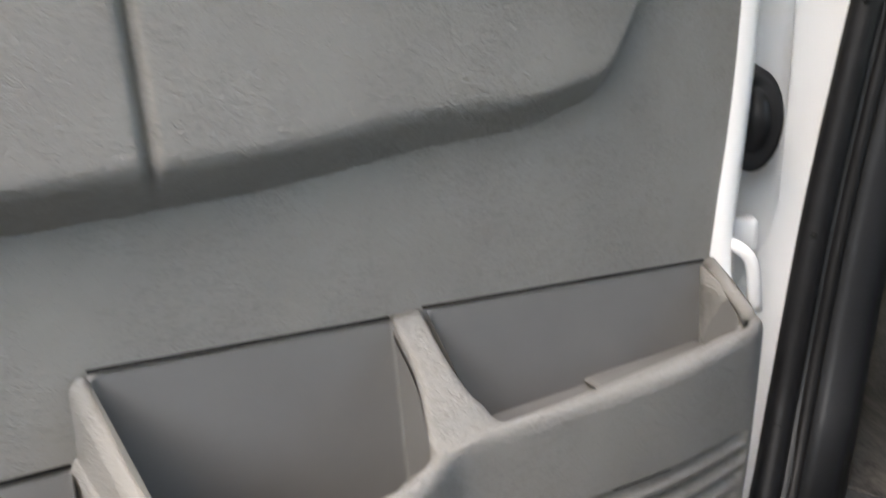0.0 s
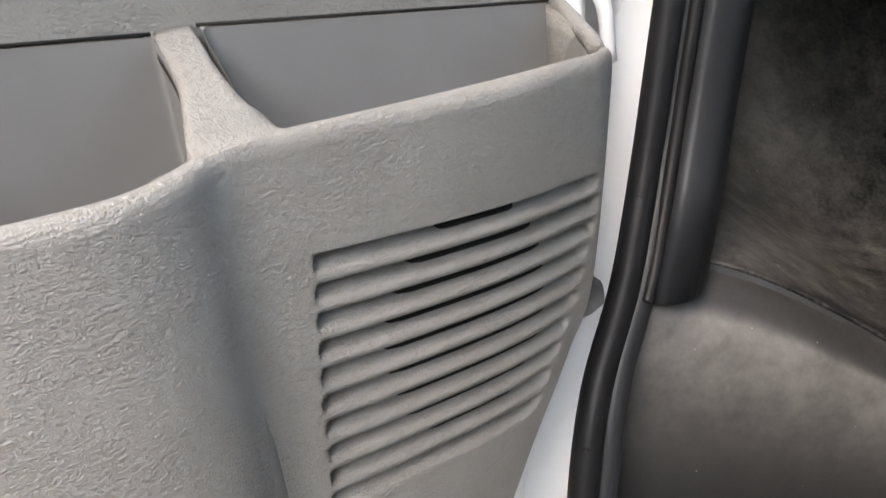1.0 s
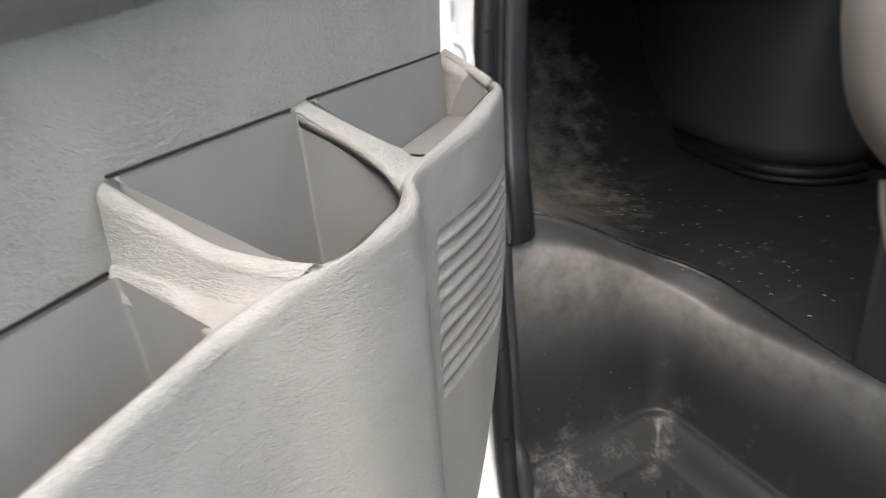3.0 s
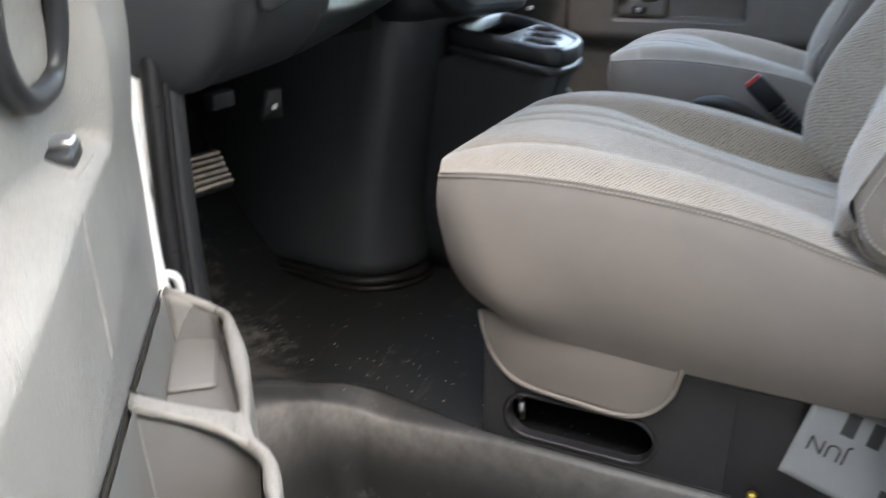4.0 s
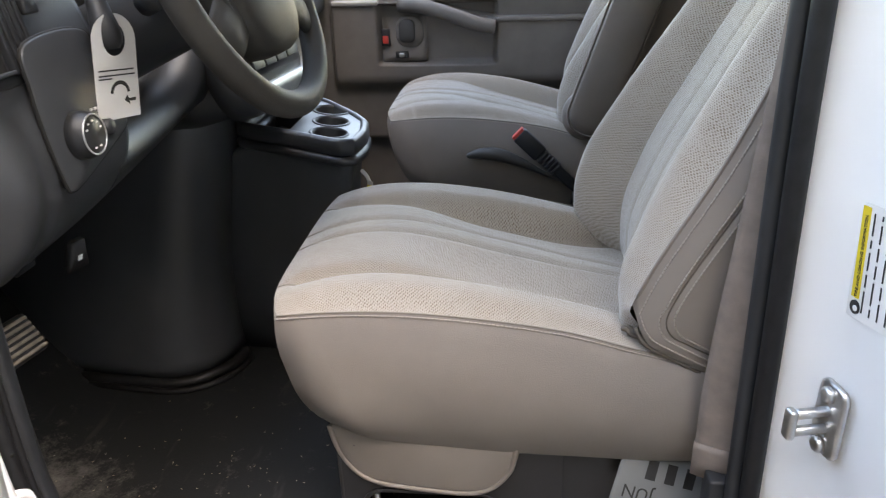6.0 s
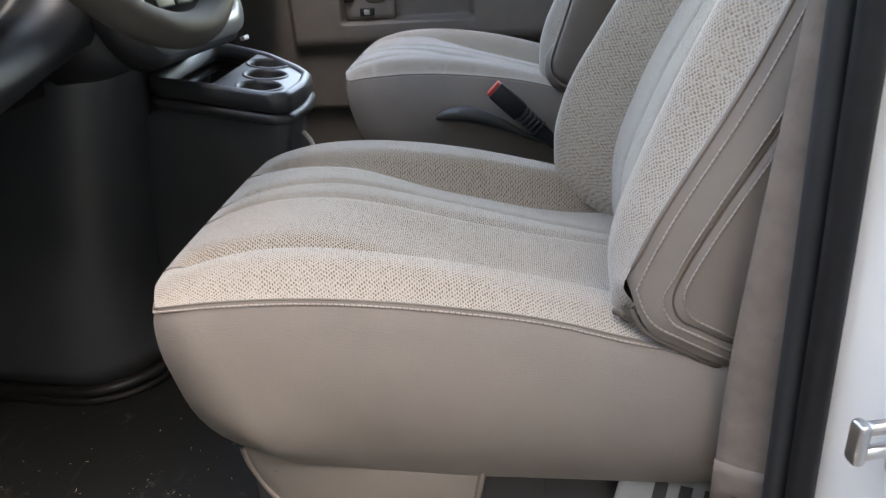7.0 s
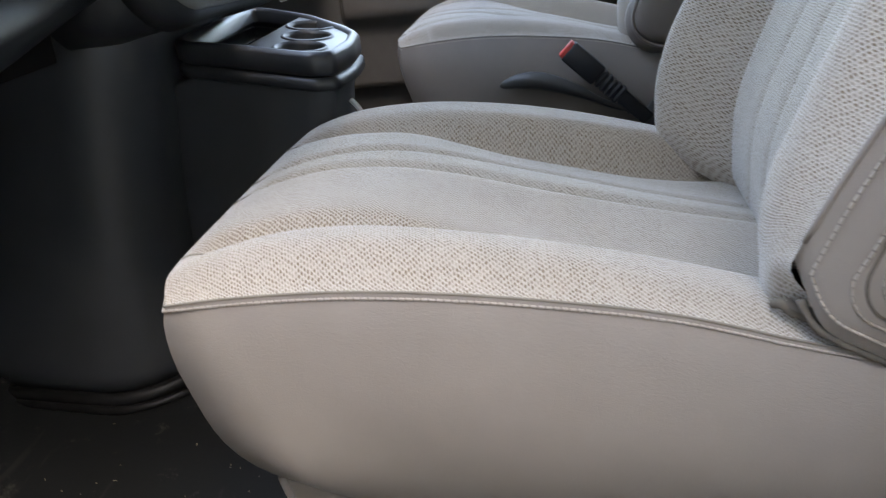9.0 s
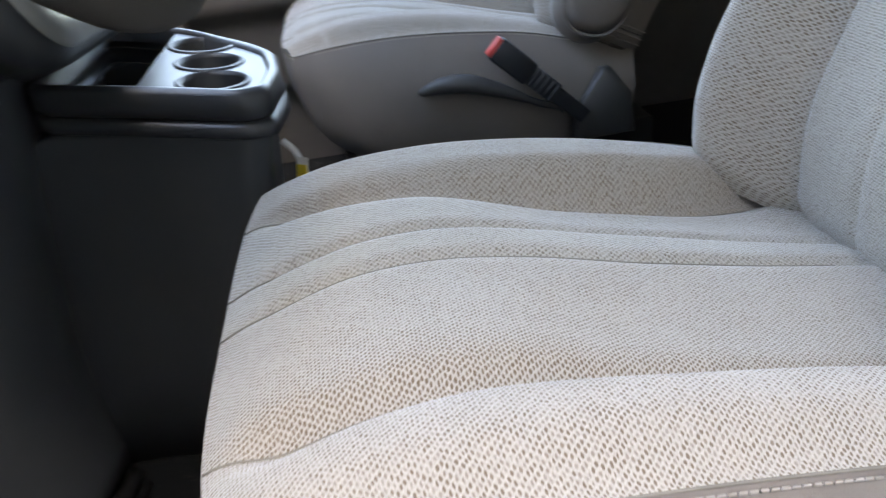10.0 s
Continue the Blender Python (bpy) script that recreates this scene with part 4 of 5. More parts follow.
    # backrest, leaning back 28 degrees
    a_, f_ = Vector((0.469, 0, 0.883)), Vector((-0.883, 0, 0.469))
    P0 = Vector((0.50, 0, 0.36))
    top_h = 0.60
    HB = 0.226
    EDGE = curve1([(-0.02, 0.055), (0.03, 0.066), (0.07, 0.071), (0.25, 0.074), (0.41, 0.085), (0.6, 0.075)])
    REAR = -0.075
    CREST_IN = curve1([(-0.04, 0.075), (0.0, 0.098), (0.03, 0.114), (0.08, 0.128), (0.2, 0.129), (0.4, 0.114), (0.6, 0.10)])
    CREST_OUT = curve1([(-0.04, 0.035), (0.0, 0.055), (0.03, 0.075), (0.06, 0.088), (0.12, 0.099), (0.2, 0.108), (0.4, 0.113), (0.6, 0.10)])
    MID_F = curve1([(-0.04, -0.01), (0.0, 0.014), (0.05, 0.042), (0.15, 0.064), (0.3, 0.070), (0.5, 0.068), (0.6, 0.066)])

    def back_f(h, t):
        a = abs(t)
        crest = CREST_IN(h) if t > 0 else CREST_OUT(h)
        mid = MID_F(h)
        w = sstep(0.54, 0.76, a)
        v = mid + (crest - mid) * w
        k = sstep(0.76, 1.0, a)
        v += (EDGE(h) - v) * k ** 1.5
        for gv, dep, wd in ((0.55, 0.010, 0.04), (0.13, 0.0035, 0.022)):
            v -= dep * math.exp(-((a - gv) / wd) ** 2)
        if h > 0.44:
            v -= 0.007 * math.exp(-((h - 0.475 + 0.03 * (1 - a) ** 2) / 0.006) ** 2)
        return v

    def back_pt(h, t, f):
        taper = 1 - 0.10 * sstep(0.1, 0.6, h)
        p = P0 + a_ * h + f_ * f
        return Vector((p.x, t * HB * taper * mirror, p.z))

    def low_h(f):
        return 0.002 + 0.045 * sstep(0.015, 0.085, f) ** 1.5
    hs = sorted(set(lin(-0.035, 0.10, 18) + lin(0.10, 0.43, 24) + lin(0.43, 0.52, 20) + lin(0.52, top_h, 5)))

    def front_pt(h, t):
        hh = h + 0.050 * max(0.0, 1 - (h + 0.035) / 0.12) * sstep(0.80, 1.0, abs(t))
        curl = 0.03 * max(0.0, 1 - (h + 0.035) / 0.03) ** 2
        return back_pt(hh, t, back_f(hh, t) - curl)
    for a, b2, n, mt in ((-1, -0.55, 18, M_CLOTH), (-0.55, -0.13, 16, M_CLOTH_MID), (-0.13, 0.13, 12, M_CLOTH_MID), (0.13, 0.55, 16, M_CLOTH_MID), (0.55, 1, 18, M_CLOTH)):
        part("backrest_panel", sheet(front_pt, hs, lin(a, b2, n), None, (1.0, HB)), mt, seat, "woven cloth backrest panel")
    # vinyl sides and rear of the backrest
    for sd in (-1, 1):
        def side_at(h, f):
            d = max(EDGE(h) - f, 0.0)
            bul = 0.019 * math.sin(min(1.0, d / 0.055) * math.pi / 2) - 0.010 * sstep(0.10, 0.16, d)
            lip = 0.008 * max(0.0, 1 - (h - low_h(f)) / 0.02) ** 2
            groove = 0.0026 * math.exp(-((d - 0.040) / 0.0035) ** 2) * sstep(0.050, 0.070, h)
            groove += 0.0026 * math.exp(-((h - 0.030) / 0.0035) ** 2) * sstep(0.010, -0.010, f)
            p = back_pt(h, sd, f)
            p.y += (bul - groove - lip) * sd * mirror
            return p

        def side_fn(q, s):
            f = EDGE(0.05) + (REAR - EDGE(0.05)) * s
            lo = low_h(f)
            h = lo + (top_h - lo) * q
            return side_at(h, f + (EDGE(h) - EDGE(0.05)) * (1 - s))
        qs = sorted(set(lin(0, 0.14, 26) + lin(0.14, 1.0, 26)))
        sp = part("side_bolster", sheet(side_fn, qs, sorted(set(lin(0, 0.4, 34) + lin(0.4, 1, 12)))), M_VINYL, seat, "taupe vinyl backrest side")
        low_edge = [side_at(low_h(f), f) for f in lin(REAR, EDGE(0.05) - 0.022, 24)]
        part("piping", tube([side_at(h, EDGE(h) - 0.001) for h in lin(0.05, top_h, 40)], 0.0022, 6), M_VINYL, sp)
        # dark tube paints the shadow gap between backrest and cushion
        part("hem_shade", tube([p + Vector((0, -0.002 * sd * mirror, -0.003)) for p in low_edge], [0.0030 + 0.0006 * math.sin(k * 1.7) for k in range(24)], 8), M_SEAM_AND_SHADE, sp, "dark uneven tube as the shadow gap below the backrest side")
        out = [side_at(low_h(f) + 0.012, f) for f in lin(REAR, EDGE(0.05) - 0.014, 30)] + [side_at(h, EDGE(h) - 0.011) for h in lin(0.065, 0.58, 90)]
        part("stitching", stitches(out, (0, 0.0010 * sd * mirror, 0)), M_STITCH, sp, "pale stitched thread")
        for off in (0.034, 0.047):
            k = off - 0.040
            r_c = 0.030
            arc = [(0.030 + k + r_c - r_c * math.cos(q), EDGE(0.06) - off - r_c + r_c * math.sin(q)) for q in lin(0, math.pi / 2, 14)]
            ln = [side_at(0.030 + k, f) for f in lin(REAR, EDGE(0.06) - off - r_c, 30)] + [side_at(h, f) for h, f in arc] + [side_at(h, EDGE(h) - off) for h in lin(0.065, 0.58, 90)]
            part("stitching", stitches(ln, (0, 0.0010 * sd * mirror, 0)), M_STITCH, sp, "pale stitched thread")
        mid_l = [side_at(0.030, f) for f in lin(REAR, EDGE(0.06) - 0.070, 24)] + [side_at(0.060 - 0.030 * math.cos(q), EDGE(0.06) - 0.070 + 0.030 * math.sin(q)) for q in lin(0, math.pi / 2, 12)] + [side_at(h, EDGE(h) - 0.040) for h in lin(0.065, 0.58, 60)]
        part("seam", tube([p + Vector((0, 0.0005 * sd * mirror, 0)) for p in mid_l], 0.0011, 5), M_SEAM_AND_SHADE, sp, "dark seam line")
    part("back_shell", sheet(lambda h, t: back_pt(h, t, REAR - 0.01 * (1 - t * t)) + Vector((0, 0.008 * t * mirror, 0)), hs, lin(-1, 1, 14)), M_VINYL, seat)
    # dark sheet that stands in for shade below the backrest
    part("back_gap_shade", sheet(lambda q, t: back_pt(0.004, t, min(0.05, back_f(0.004, t) - 0.012) * (1 - q) + REAR * q), lin(0, 1, 8), lin(-1, 1, 16)), M_SEAM_AND_SHADE, seat)
    part("back_top", sheet(lambda q, t: back_pt(top_h + 0.02 * math.sin(math.pi * q), t, back_f(top_h, t) * (1 - q) + REAR * q), lin(0, 1, 8), lin(-1, 1, 30), None, (0.15, HB)), M_CLOTH, seat)
    # crumpled cloth end in the fold between cushion and backrest
    for sd in (-1, 1):
        tuft = smooth_line([(0.452, sd * (HALF - 0.022), 0.380), (0.456, sd * (HALF - 0.014), 0.384), (0.462, sd * (HALF - 0.010), 0.380), (0.478, sd * (HALF - 0.012), 0.372), (0.50, sd * (HALF - 0.014), 0.358)], 6)
        part("fold", tube([Vector((p.x, p.y * mirror, p.z)) for p in tuft], [0.002 + 0.002 * abs(math.sin(k * 1.1)) for k in range(len(tuft))], 8), M_SEAM_AND_SHADE, seat, "dark crumpled cloth in the fold")
    return seat


def make_pedestal(seat, mirror=1):
    """Black steel riser under the seat with a slotted opening, standing on the floor."""
    y0 = -HALF + 0.033
    ped = thing("seat_riser", "black painted steel seat riser bolted to the floor", "seat base")
    ped.matrix_world = seat.matrix_world
    # outer face with an oblong hole: strips round it
    x0, x1, z0, z1 = 0.05, 0.66, 0.0, 0.19
    hx, hz, hw, hh = 0.19, 0.046, 0.21, 0.070
    bm2 = bmesh.new()
    inner = [(hx + x, hz + z) for x, z in rrect(hw, hh, 0.034, 8)]
    outer = []
    for x, z in inner:
        dx, dz = (x - hx) / (hw / 2), (z - hz) / (hh / 2)
        k = max(abs(dx), abs(dz))
        ex, ez = dx / k, dz / k
        outer.append((0.385 if ex > 0.99 else (x0 if ex < -0.99 else (hx + ex * (0.385 - hx) if ex > 0 else hx + ex * (hx - x0))), z1 if ez > 0.99 else (z0 if ez < -0.99 else (hz + ez * (z1 - hz) if ez > 0 else hz + ez * (hz - z0)))))
    ring0 = [(x, y0, z) for x, z in outer]
    ring1 = [(x + (x - hx) * 0.02, y0, z) for x, z in inner]
    ring2 = [(x, y0 + 0.004, z) for x, z in inner]
    ring3 = [(x * 1.0 + (hx - x) * 0.04, y0 + 0.014, z + (hz - z) * 0.06) for x, z in inner]
    loft([ring0, ring1, ring2, ring3], True, False, False, bm2)
    part("side_plate", bm2, M_STEEL, ped, "black steel plate with an oblong opening", False)
    part("opening_lip", tube([(x, y0 - 0.001, z) for x, z in inner], 0.0035, 6, True), M_STEEL, ped)
    part("rear_plate", boxm(0.385, 0.66, y0, y0 + 0.004, 0.0, 0.19, 0.001), M_STEEL, ped)
    part("front_plate", boxm(x0, x0 + 0.006, y0 - 0.001, 0.2, 0.0, 0.19, 0.002), M_STEEL, ped)
    part("far_plate", boxm(x0, 0.66, 0.196, 0.2, 0.0, 0.19, 0.001), M_STEEL, ped)
    part("top_plate", boxm(x0, 0.66, y0, 0.2, 0.186, 0.194, 0.001), M_STEEL, ped)
    for z in (0.165, 0.178):
        part("slide_rail", tube([(0.08, y0 - 0.008, z + 0.008), (0.66, y0 - 0.008, z + 0.004)], 0.004, 6), M_STEEL, ped, "black seat slide rail")
    part("stud", moved(disc(0.007, 0.03, 12, 0.002), pose(0.098, y0 + 0.03, 0.018)), M_CHROME, ped, "plated floor stud")
    part("stud", moved(disc(0.005, 0.045, 12, 0.002), pose(0.093, y0 + 0.035, 0.045, 0, 8, 0)), M_CHROME, ped, "plated floor stud")
    part("stud", moved(disc(0.006, 0.022, 12, 0.002), pose(0.42, y0 - 0.01, 0.0)), M_GOLD, ped, "brass coloured bolt")
    return ped


seat_driver = make_seat("driver_seat", "taupe vinyl driver seat with woven tan cloth panels", 0.480, 1, "front seats")
riser = make_pedestal(seat_driver)
seat_pass = make_seat("passenger_seat", "taupe vinyl passenger seat with grey cloth panels", 1.455, -1, "front seats")
# the passenger seat's near side is its own inner side, so it carries the buckle and lever
rp = thing("seat_riser", "black painted steel seat riser in the shade", "seat base", m=pose(0, 1.455, 0))
part("riser_box", boxm(0.05, 0.62, -0.2, 0.2, 0.0, 0.19, 0.004), M_STEEL, rp)

# front flap under the driver cushion
fl = thing("seat_flap", "taupe vinyl flap with piped edge hanging below the cushion", "seat flap", m=pose(0, 0, 0))


def flap_fn(u, v):
    x = 0.046 + 0.274 * u
    drop = 0.106 - 0.05 * (abs(2 * u - 1) ** 5)
    z = 0.204 - 0.008 * sstep(0.2, 0.9, u) - v * drop
    y = 0.262 - 0.008 * math.sin(math.pi * v) + 0.010 * math.sin(v * 2.2) + 0.014 * (1 - u) ** 3
    return (x + 0.01 * (0.5 - u) * v * 2, y, z)


fl_us = lin(0, 1, 30)
flap = part("flap", sheet(flap_fn, fl_us, lin(0, 1, 12), (0, 0.006, 0)), M_VINYL, fl)
edge = [flap_fn(0, v) for v in lin(0, 1, 10)] + [flap_fn(u, 1) for u in fl_us[1:]] + [flap_fn(1, v) for v in lin(1, 0, 10)[1:]]
part("piping", tube(edge, 0.004, 8), M_VINYL, fl, "rounded piped edge")

# paper tag under the rear of the seat
tg = thing("paper_tag", "pale printed temporary paper tag lying by the seat riser", "paper", m=frame_m((0.538, 0.258, 0.136), (-0.955, 0.0, 0.29), (-0.27, -0.40, -0.875)))
TAG_Z = lambda u, v: 0.004 * math.sin(u * 34 + v * 20) + 0.05 * max(v - 0.015, 0) ** 1.3 + 0.3 * max(u - 0.07, 0) ** 2
part("sheet", sheet(lambda u, v: (u, v, TAG_Z(u, v)), lin(-0.085, 0.082, 26), lin(-0.052, 0.072, 18), (0, 0, -0.0006)), M_SHEET, tg)


def tag_print(u0, u1, v0, v1):
    part("printed_bar", sheet(lambda u, v: (u, v, TAG_Z(u, v) + 0.0007), lin(u0, u1, 6), lin(v0, v1, 5), (0, 0, -0.0004)), M_INK, tg, "bold black printing", False)


for k in range(4):
    tag_print(-0.058 + k * 0.029, -0.058 + k * 0.029 + 0.015, -0.026, 0.002)
words("JUN", 0.026, M_INK, pose(0.048, 0.024, TAG_Z(0.048, 0.024) + 0.0009), tg)
tag_print(-0.060, -0.020, 0.040, 0.050)
tag_print(-0.075, -0.035, -0.046, -0.041)

# seat belt by the rear pillar
bl = thing("seat_belt", "taupe seat belt webbing hanging beside the driver seat", "seat belt")


def belt_fn(u, v):
    z = 0.235 + 0.95 * u
    cx = 0.572 + 0.040 * sstep(0.30, 1.05, z)
    cy = 0.192 + 0.012 * sstep(0.4, 1.1, z)
    tw = radians(20)
    w = 0.024 + 0.004 * sstep(0.6, 0.3, z)
    return (cx + math.cos(tw) * w * v - 0.004 * v * v, cy - math.sin(tw) * w * v - 0.006 * (1 - v * v), z)


part("webbing", sheet(belt_fn, lin(0, 1, 50), lin(-1, 1, 8), (0.0008, 0.0018, 0)), M_BELT, bl)
part("sewn_end", sheet(lambda u, v: Vector(belt_fn(u * 0.04, v * 1.01)) + Vector((-0.0012, -0.0022, -0.014 - 0.012 * (u == 0))), lin(0, 1, 4), lin(-1, 1, 8), (0.001, 0.004, 0)), M_BELT, bl, "doubled stitched end of the belt")
part("anchor", boxm(0.556, 0.596, 0.165, 0.2, 0.12, 0.225, 0.004), M_BLACK2, bl, "black belt anchor")

# buckle and recliner lever at the inner side of the passenger seat
bk = thing("belt_buckle", "black seat belt buckle with a red button", "belt buckle", m=frame_m((0.318, 1.165, 0.385), (0.72, 0.0, -0.69), (0, 1, 0)))
part("housing", boxm(0.0, 0.075, -0.013, 0.013, -0.02, 0.02, 0.005), M_BLACK2, bk)
part("button", boxm(-0.006, 0.004, -0.011, 0.011, -0.017, 0.017, 0.002), M_RED, bk, "red release button")
for k in range(5):
    part("bellows", boxm(0.078 + k * 0.011, 0.086 + k * 0.011, -0.011, 0.011, -0.017, 0.017, 0.003), M_BLACK2, bk)
part("stalk", boxm(0.075, 0.20, -0.008, 0.008, -0.013, 0.013, 0.004), M_BLACK2, bk)
lv = thing("recliner_lever", "black curved plastic recliner lever on the passenger seat", "seat lever")
part("lever", tube(smooth_line([(0.19, 1.185, 0.322), (0.225, 1.182, 0.330), (0.27, 1.18, 0.328), (0.33, 1.18, 0.306), (0.39, 1.182, 0.276), (0.43, 1.183, 0.262)], 6), [0.003] + [0.006 + 0.010 * math.sin(math.pi * min(1, k / 22)) for k in range(1, 30)] + [0.011], 10, flat=None), M_GREYPL, lv)
part("pivot_cover", moved(plate([(-0.055, -0.06), (0.055, -0.06), (0.05, 0.01), (0.012, 0.06), (-0.005, 0.06), (-0.045, 0.0)], 0.03, 0.006), frame_m((0.505, 1.215, 0.255), (1, 0, 0), (0, 0, 1))), M_GREYPL, lv, "black recliner cover")

# stowed armrest on the inner side of the passenger backrest
AM = frame_m((0.545, -0.262, 0.60), (0.316, 0, 0.949), (-0.949, 0, 0.316))
arm = part("armrest", moved(loft([[(x * k, y * k, z) for x, y in rrect(0.46, 0.105, 0.05, 8)] for k, z in ((0.90, -0.03), (0.98, -0.024), (1.0, -0.012), (1.0, 0.012), (0.98, 0.024), (0.90, 0.03))]), AM), M_VINYL, seat_pass, "fold-down armrest stowed upright")
part("piping", moved(tube([(x, y, 0.02) for x, y in rrect(0.465, 0.11, 0.05, 8)], 0.003, 6, True), AM), M_VINYL, arm)
part("armrest_pivot", moved(disc(0.060, 0.03, 28, 0.010), frame_m((0.482, -0.24, 0.42), (1, 0, 0), (0, 0, 1))), M_VINYL, seat_pass, "round armrest pivot cover")


# ================= engine cover and console =================
ec = thing("engine_cover", "black plastic engine cover between the footwells", "engine cover")


def cover_ring(z):
    k = z / 0.52
    x1 = -0.285 + 0.045 * sstep(0, 1, k) - 0.02 * math.sin(math.pi * k)
    y0 = 0.640 + 0.03 * k
    r = 0.135 - 0.045 * k
    pts = []
    for q in lin(0, 90, 14):
        a = radians(q)
        pts.append((x1 - r + r * math.sin(a), y0 + r - r * math.cos(a), z))
    return [(-1.0, y0 + 0.06, z)] + pts + [(x1, 1.12, z), (-1.0, 1.2, z)]


part("cover", loft([cover_ring(z) for z in lin(0.012, 0.56, 16)]), M_COVER, ec)
r0 = cover_ring(0.0)[:-2]
part("foot_seal", tube([Vector(p) + Vector((0.010, -0.010, 0.012)) for p in r0], 0.012, 10), M_RUBBER, ec, "rolled rubber seal at the foot of the cover")
part("foot_seal", tube([Vector(p) + Vector((0.026, -0.026, 0.005)) for p in r0], 0.007, 8), M_RUBBER, ec, "flat rubber skirt")

cs = thing("centre_console", "black plastic centre console with cup holders", "console")
CON = [(-0.24, 0.795), (-0.12, 0.772), (-0.02, 0.750), (0.006, 0.765), (0.014, 0.84), (0.006, 0.91), (-0.022, 0.955), (-0.108, 1.043), (-0.205, 1.095), (-0.24, 1.10)]


def con_ring(grow, z0, slope=0.12):
    z0 = z0 + 0.012 if z0 else 0
    c = Vector((-0.10, 0.91))
    pts = smooth_line([Vector((x, y, 0)) for x, y in CON], 1, True)
    out = []
    for k, p in enumerate(pts):
        for t in (0.0, 0.15, 0.3, 0.5, 0.7, 0.85):
            q = pts[k].lerp(pts[(k + 1) % len(pts)], t)
            d = Vector((q.x - c.x, q.y - c.y, 0)).normalized()
            out.append(Vector((q.x, q.y, 0)) + d * grow)
    n = len(out)
    for _ in range(1):
        out = [(out[k - 1] + out[k] * 2 + out[(k + 1) % n]) / 4 for k in range(n)]
    return [Vector((p.x, p.y, z0 - slope * (p.x + 0.10))) for p in out]


def con_low(z, sx):
    return [Vector((p.x + sx if p.x > -0.2 else -0.44, p.y + 0.0, z)) for p in con_ring(-0.012, 0)]


rings = [con_low(0.0, -0.045), con_low(0.15, -0.035), con_low(0.30, -0.02), con_low(0.41, -0.006), con_ring(-0.010, 0.435)]
part("body", loft(rings, True, True, False), M_COVER, cs)
part("ledge", loft([con_ring(-0.006, 0.436), con_ring(0.004, 0.440), con_ring(0.004, 0.452), con_ring(-0.006, 0.456)], True, False, False), M_SATIN, cs)
tray_rings = [con_ring(-0.004, 0.457), con_ring(0.002, 0.462), con_ring(0.002, 0.484), con_ring(-0.004, 0.490), con_ring(-0.012, 0.4895), con_ring(-0.017, 0.484), con_ring(-0.022, 0.468)]
part("tray", loft(tray_rings, True, False, False), M_SATIN, cs, "console top tray with raised rim")
deck = con_ring(-0.024, 0.478)
CUPS = ((-0.052, 0.806), (-0.066, 0.885), (-0.085, 0.968))
for k, (cx, cy) in enumerate(CUPS):
    z = 0.4975 - 0.12 * (cx + 0.10)
    rr = (0.034, 0.034, 0.036)[k]
    bm2 = loft([[(cx + r * math.cos(q), cy + r * math.sin(q), zz - 0.12 * r * math.cos(q) * (zz > 0.46)) for q in lin(0, 2 * math.pi * 35 / 36, 36)] for r, zz in ((rr + 0.006, z - 0.004), (rr + 0.005, z + 0.001), (rr + 0.001, z + 0.002), (rr - 0.002, z - 0.004), (rr - 0.006, z - 0.075))], True, False, True)
    part("cup_holder", bm2, M_BLACK2, cs, "round cup holder well")
CON_FRONT = curve1([(-0.24, 0.807), (-0.12, 0.784), (-0.02, 0.764), (0.004, 0.790)])
CON_BACK = curve1([(-0.24, 1.085), (-0.205, 1.08), (-0.108, 1.030), (-0.022, 0.942), (0.004, 0.90)])


def deck_fn(u, v):
    x = -0.128 + 0.130 * u
    return (x, CON_FRONT(x) + (CON_BACK(x) - CON_FRONT(x)) * v, 0.4970 - 0.12 * (x + 0.10))


bm = sheet(deck_fn, lin(0, 1, 60), lin(0, 1, 90))
bmesh.ops.delete(bm, geom=[f for f in bm.faces if any(math.hypot(f.calc_center_median().x - cx, f.calc_center_median().y - cy) < (0.0365, 0.0365, 0.0385)[k] for k, (cx, cy) in enumerate(CUPS))], context="FACES")
part("cup_deck", bm, M_SATIN, cs, "cup holder deck")
part("bin_wall", sheet(lambda u, v: (-0.128 - 0.03 * v, CON_FRONT(-0.128) + 0.012 + (CON_BACK(-0.128) - CON_FRONT(-0.128) - 0.024) * u, 0.4995 - 0.085 * v), lin(0, 1, 8), lin(0, 1, 4), (0.004, 0, 0)), M_BLACK2, cs)
part("bin_floor", sheet(lambda u, v: (-0.24 + 0.09 * u, 0.80 + 0.29 * v, 0.43 - 0.03 * u), lin(0, 1, 4), lin(0, 1, 4)), M_BLACK2, cs)
part("bin_flank", sheet(lambda u, v: (-0.24 + 0.115 * u, CON_FRONT(-0.24 + 0.115 * u) + 0.045 * v ** 1.5, 0.505 - 0.12 * (0.115 * u - 0.14) - 0.016 - 0.07 * v), lin(0, 1, 8), lin(0, 1, 8)), M_SATIN, cs, "sloping bin side")
cd = thing("cord_tag", "white cord with a yellow tag hanging from the console", "cord")
part("cord", tube(smooth_line([(0.0, 0.835, 0.405), (0.012, 0.83, 0.392), (0.018, 0.832, 0.37), (0.020, 0.836, 0.345)], 6), 0.004, 8), M_PAPER, cd)
TAGY = frame_m((0.018, 0.818, 0.374), (0.80, -0.60, 0.0), (0.15, 0.2, 0.97))
part("tag", moved(plate(rrect(0.016, 0.026, 0.002), 0.0008, 0.0002), TAGY), M_PAPER, cd, "white paper tag", False)
part("print", moved(plate(rrect(0.015, 0.017, 0.002), 0.0006, 0.0001), TAGY @ pose(0, -0.004, 0.0011)), M_YELLOW, cd, "yellow printed field", False)

# ================= dashboard =================
ds = thing("dashboard", "black moulded plastic dashboard with knee bolster and vents", "dashboard")
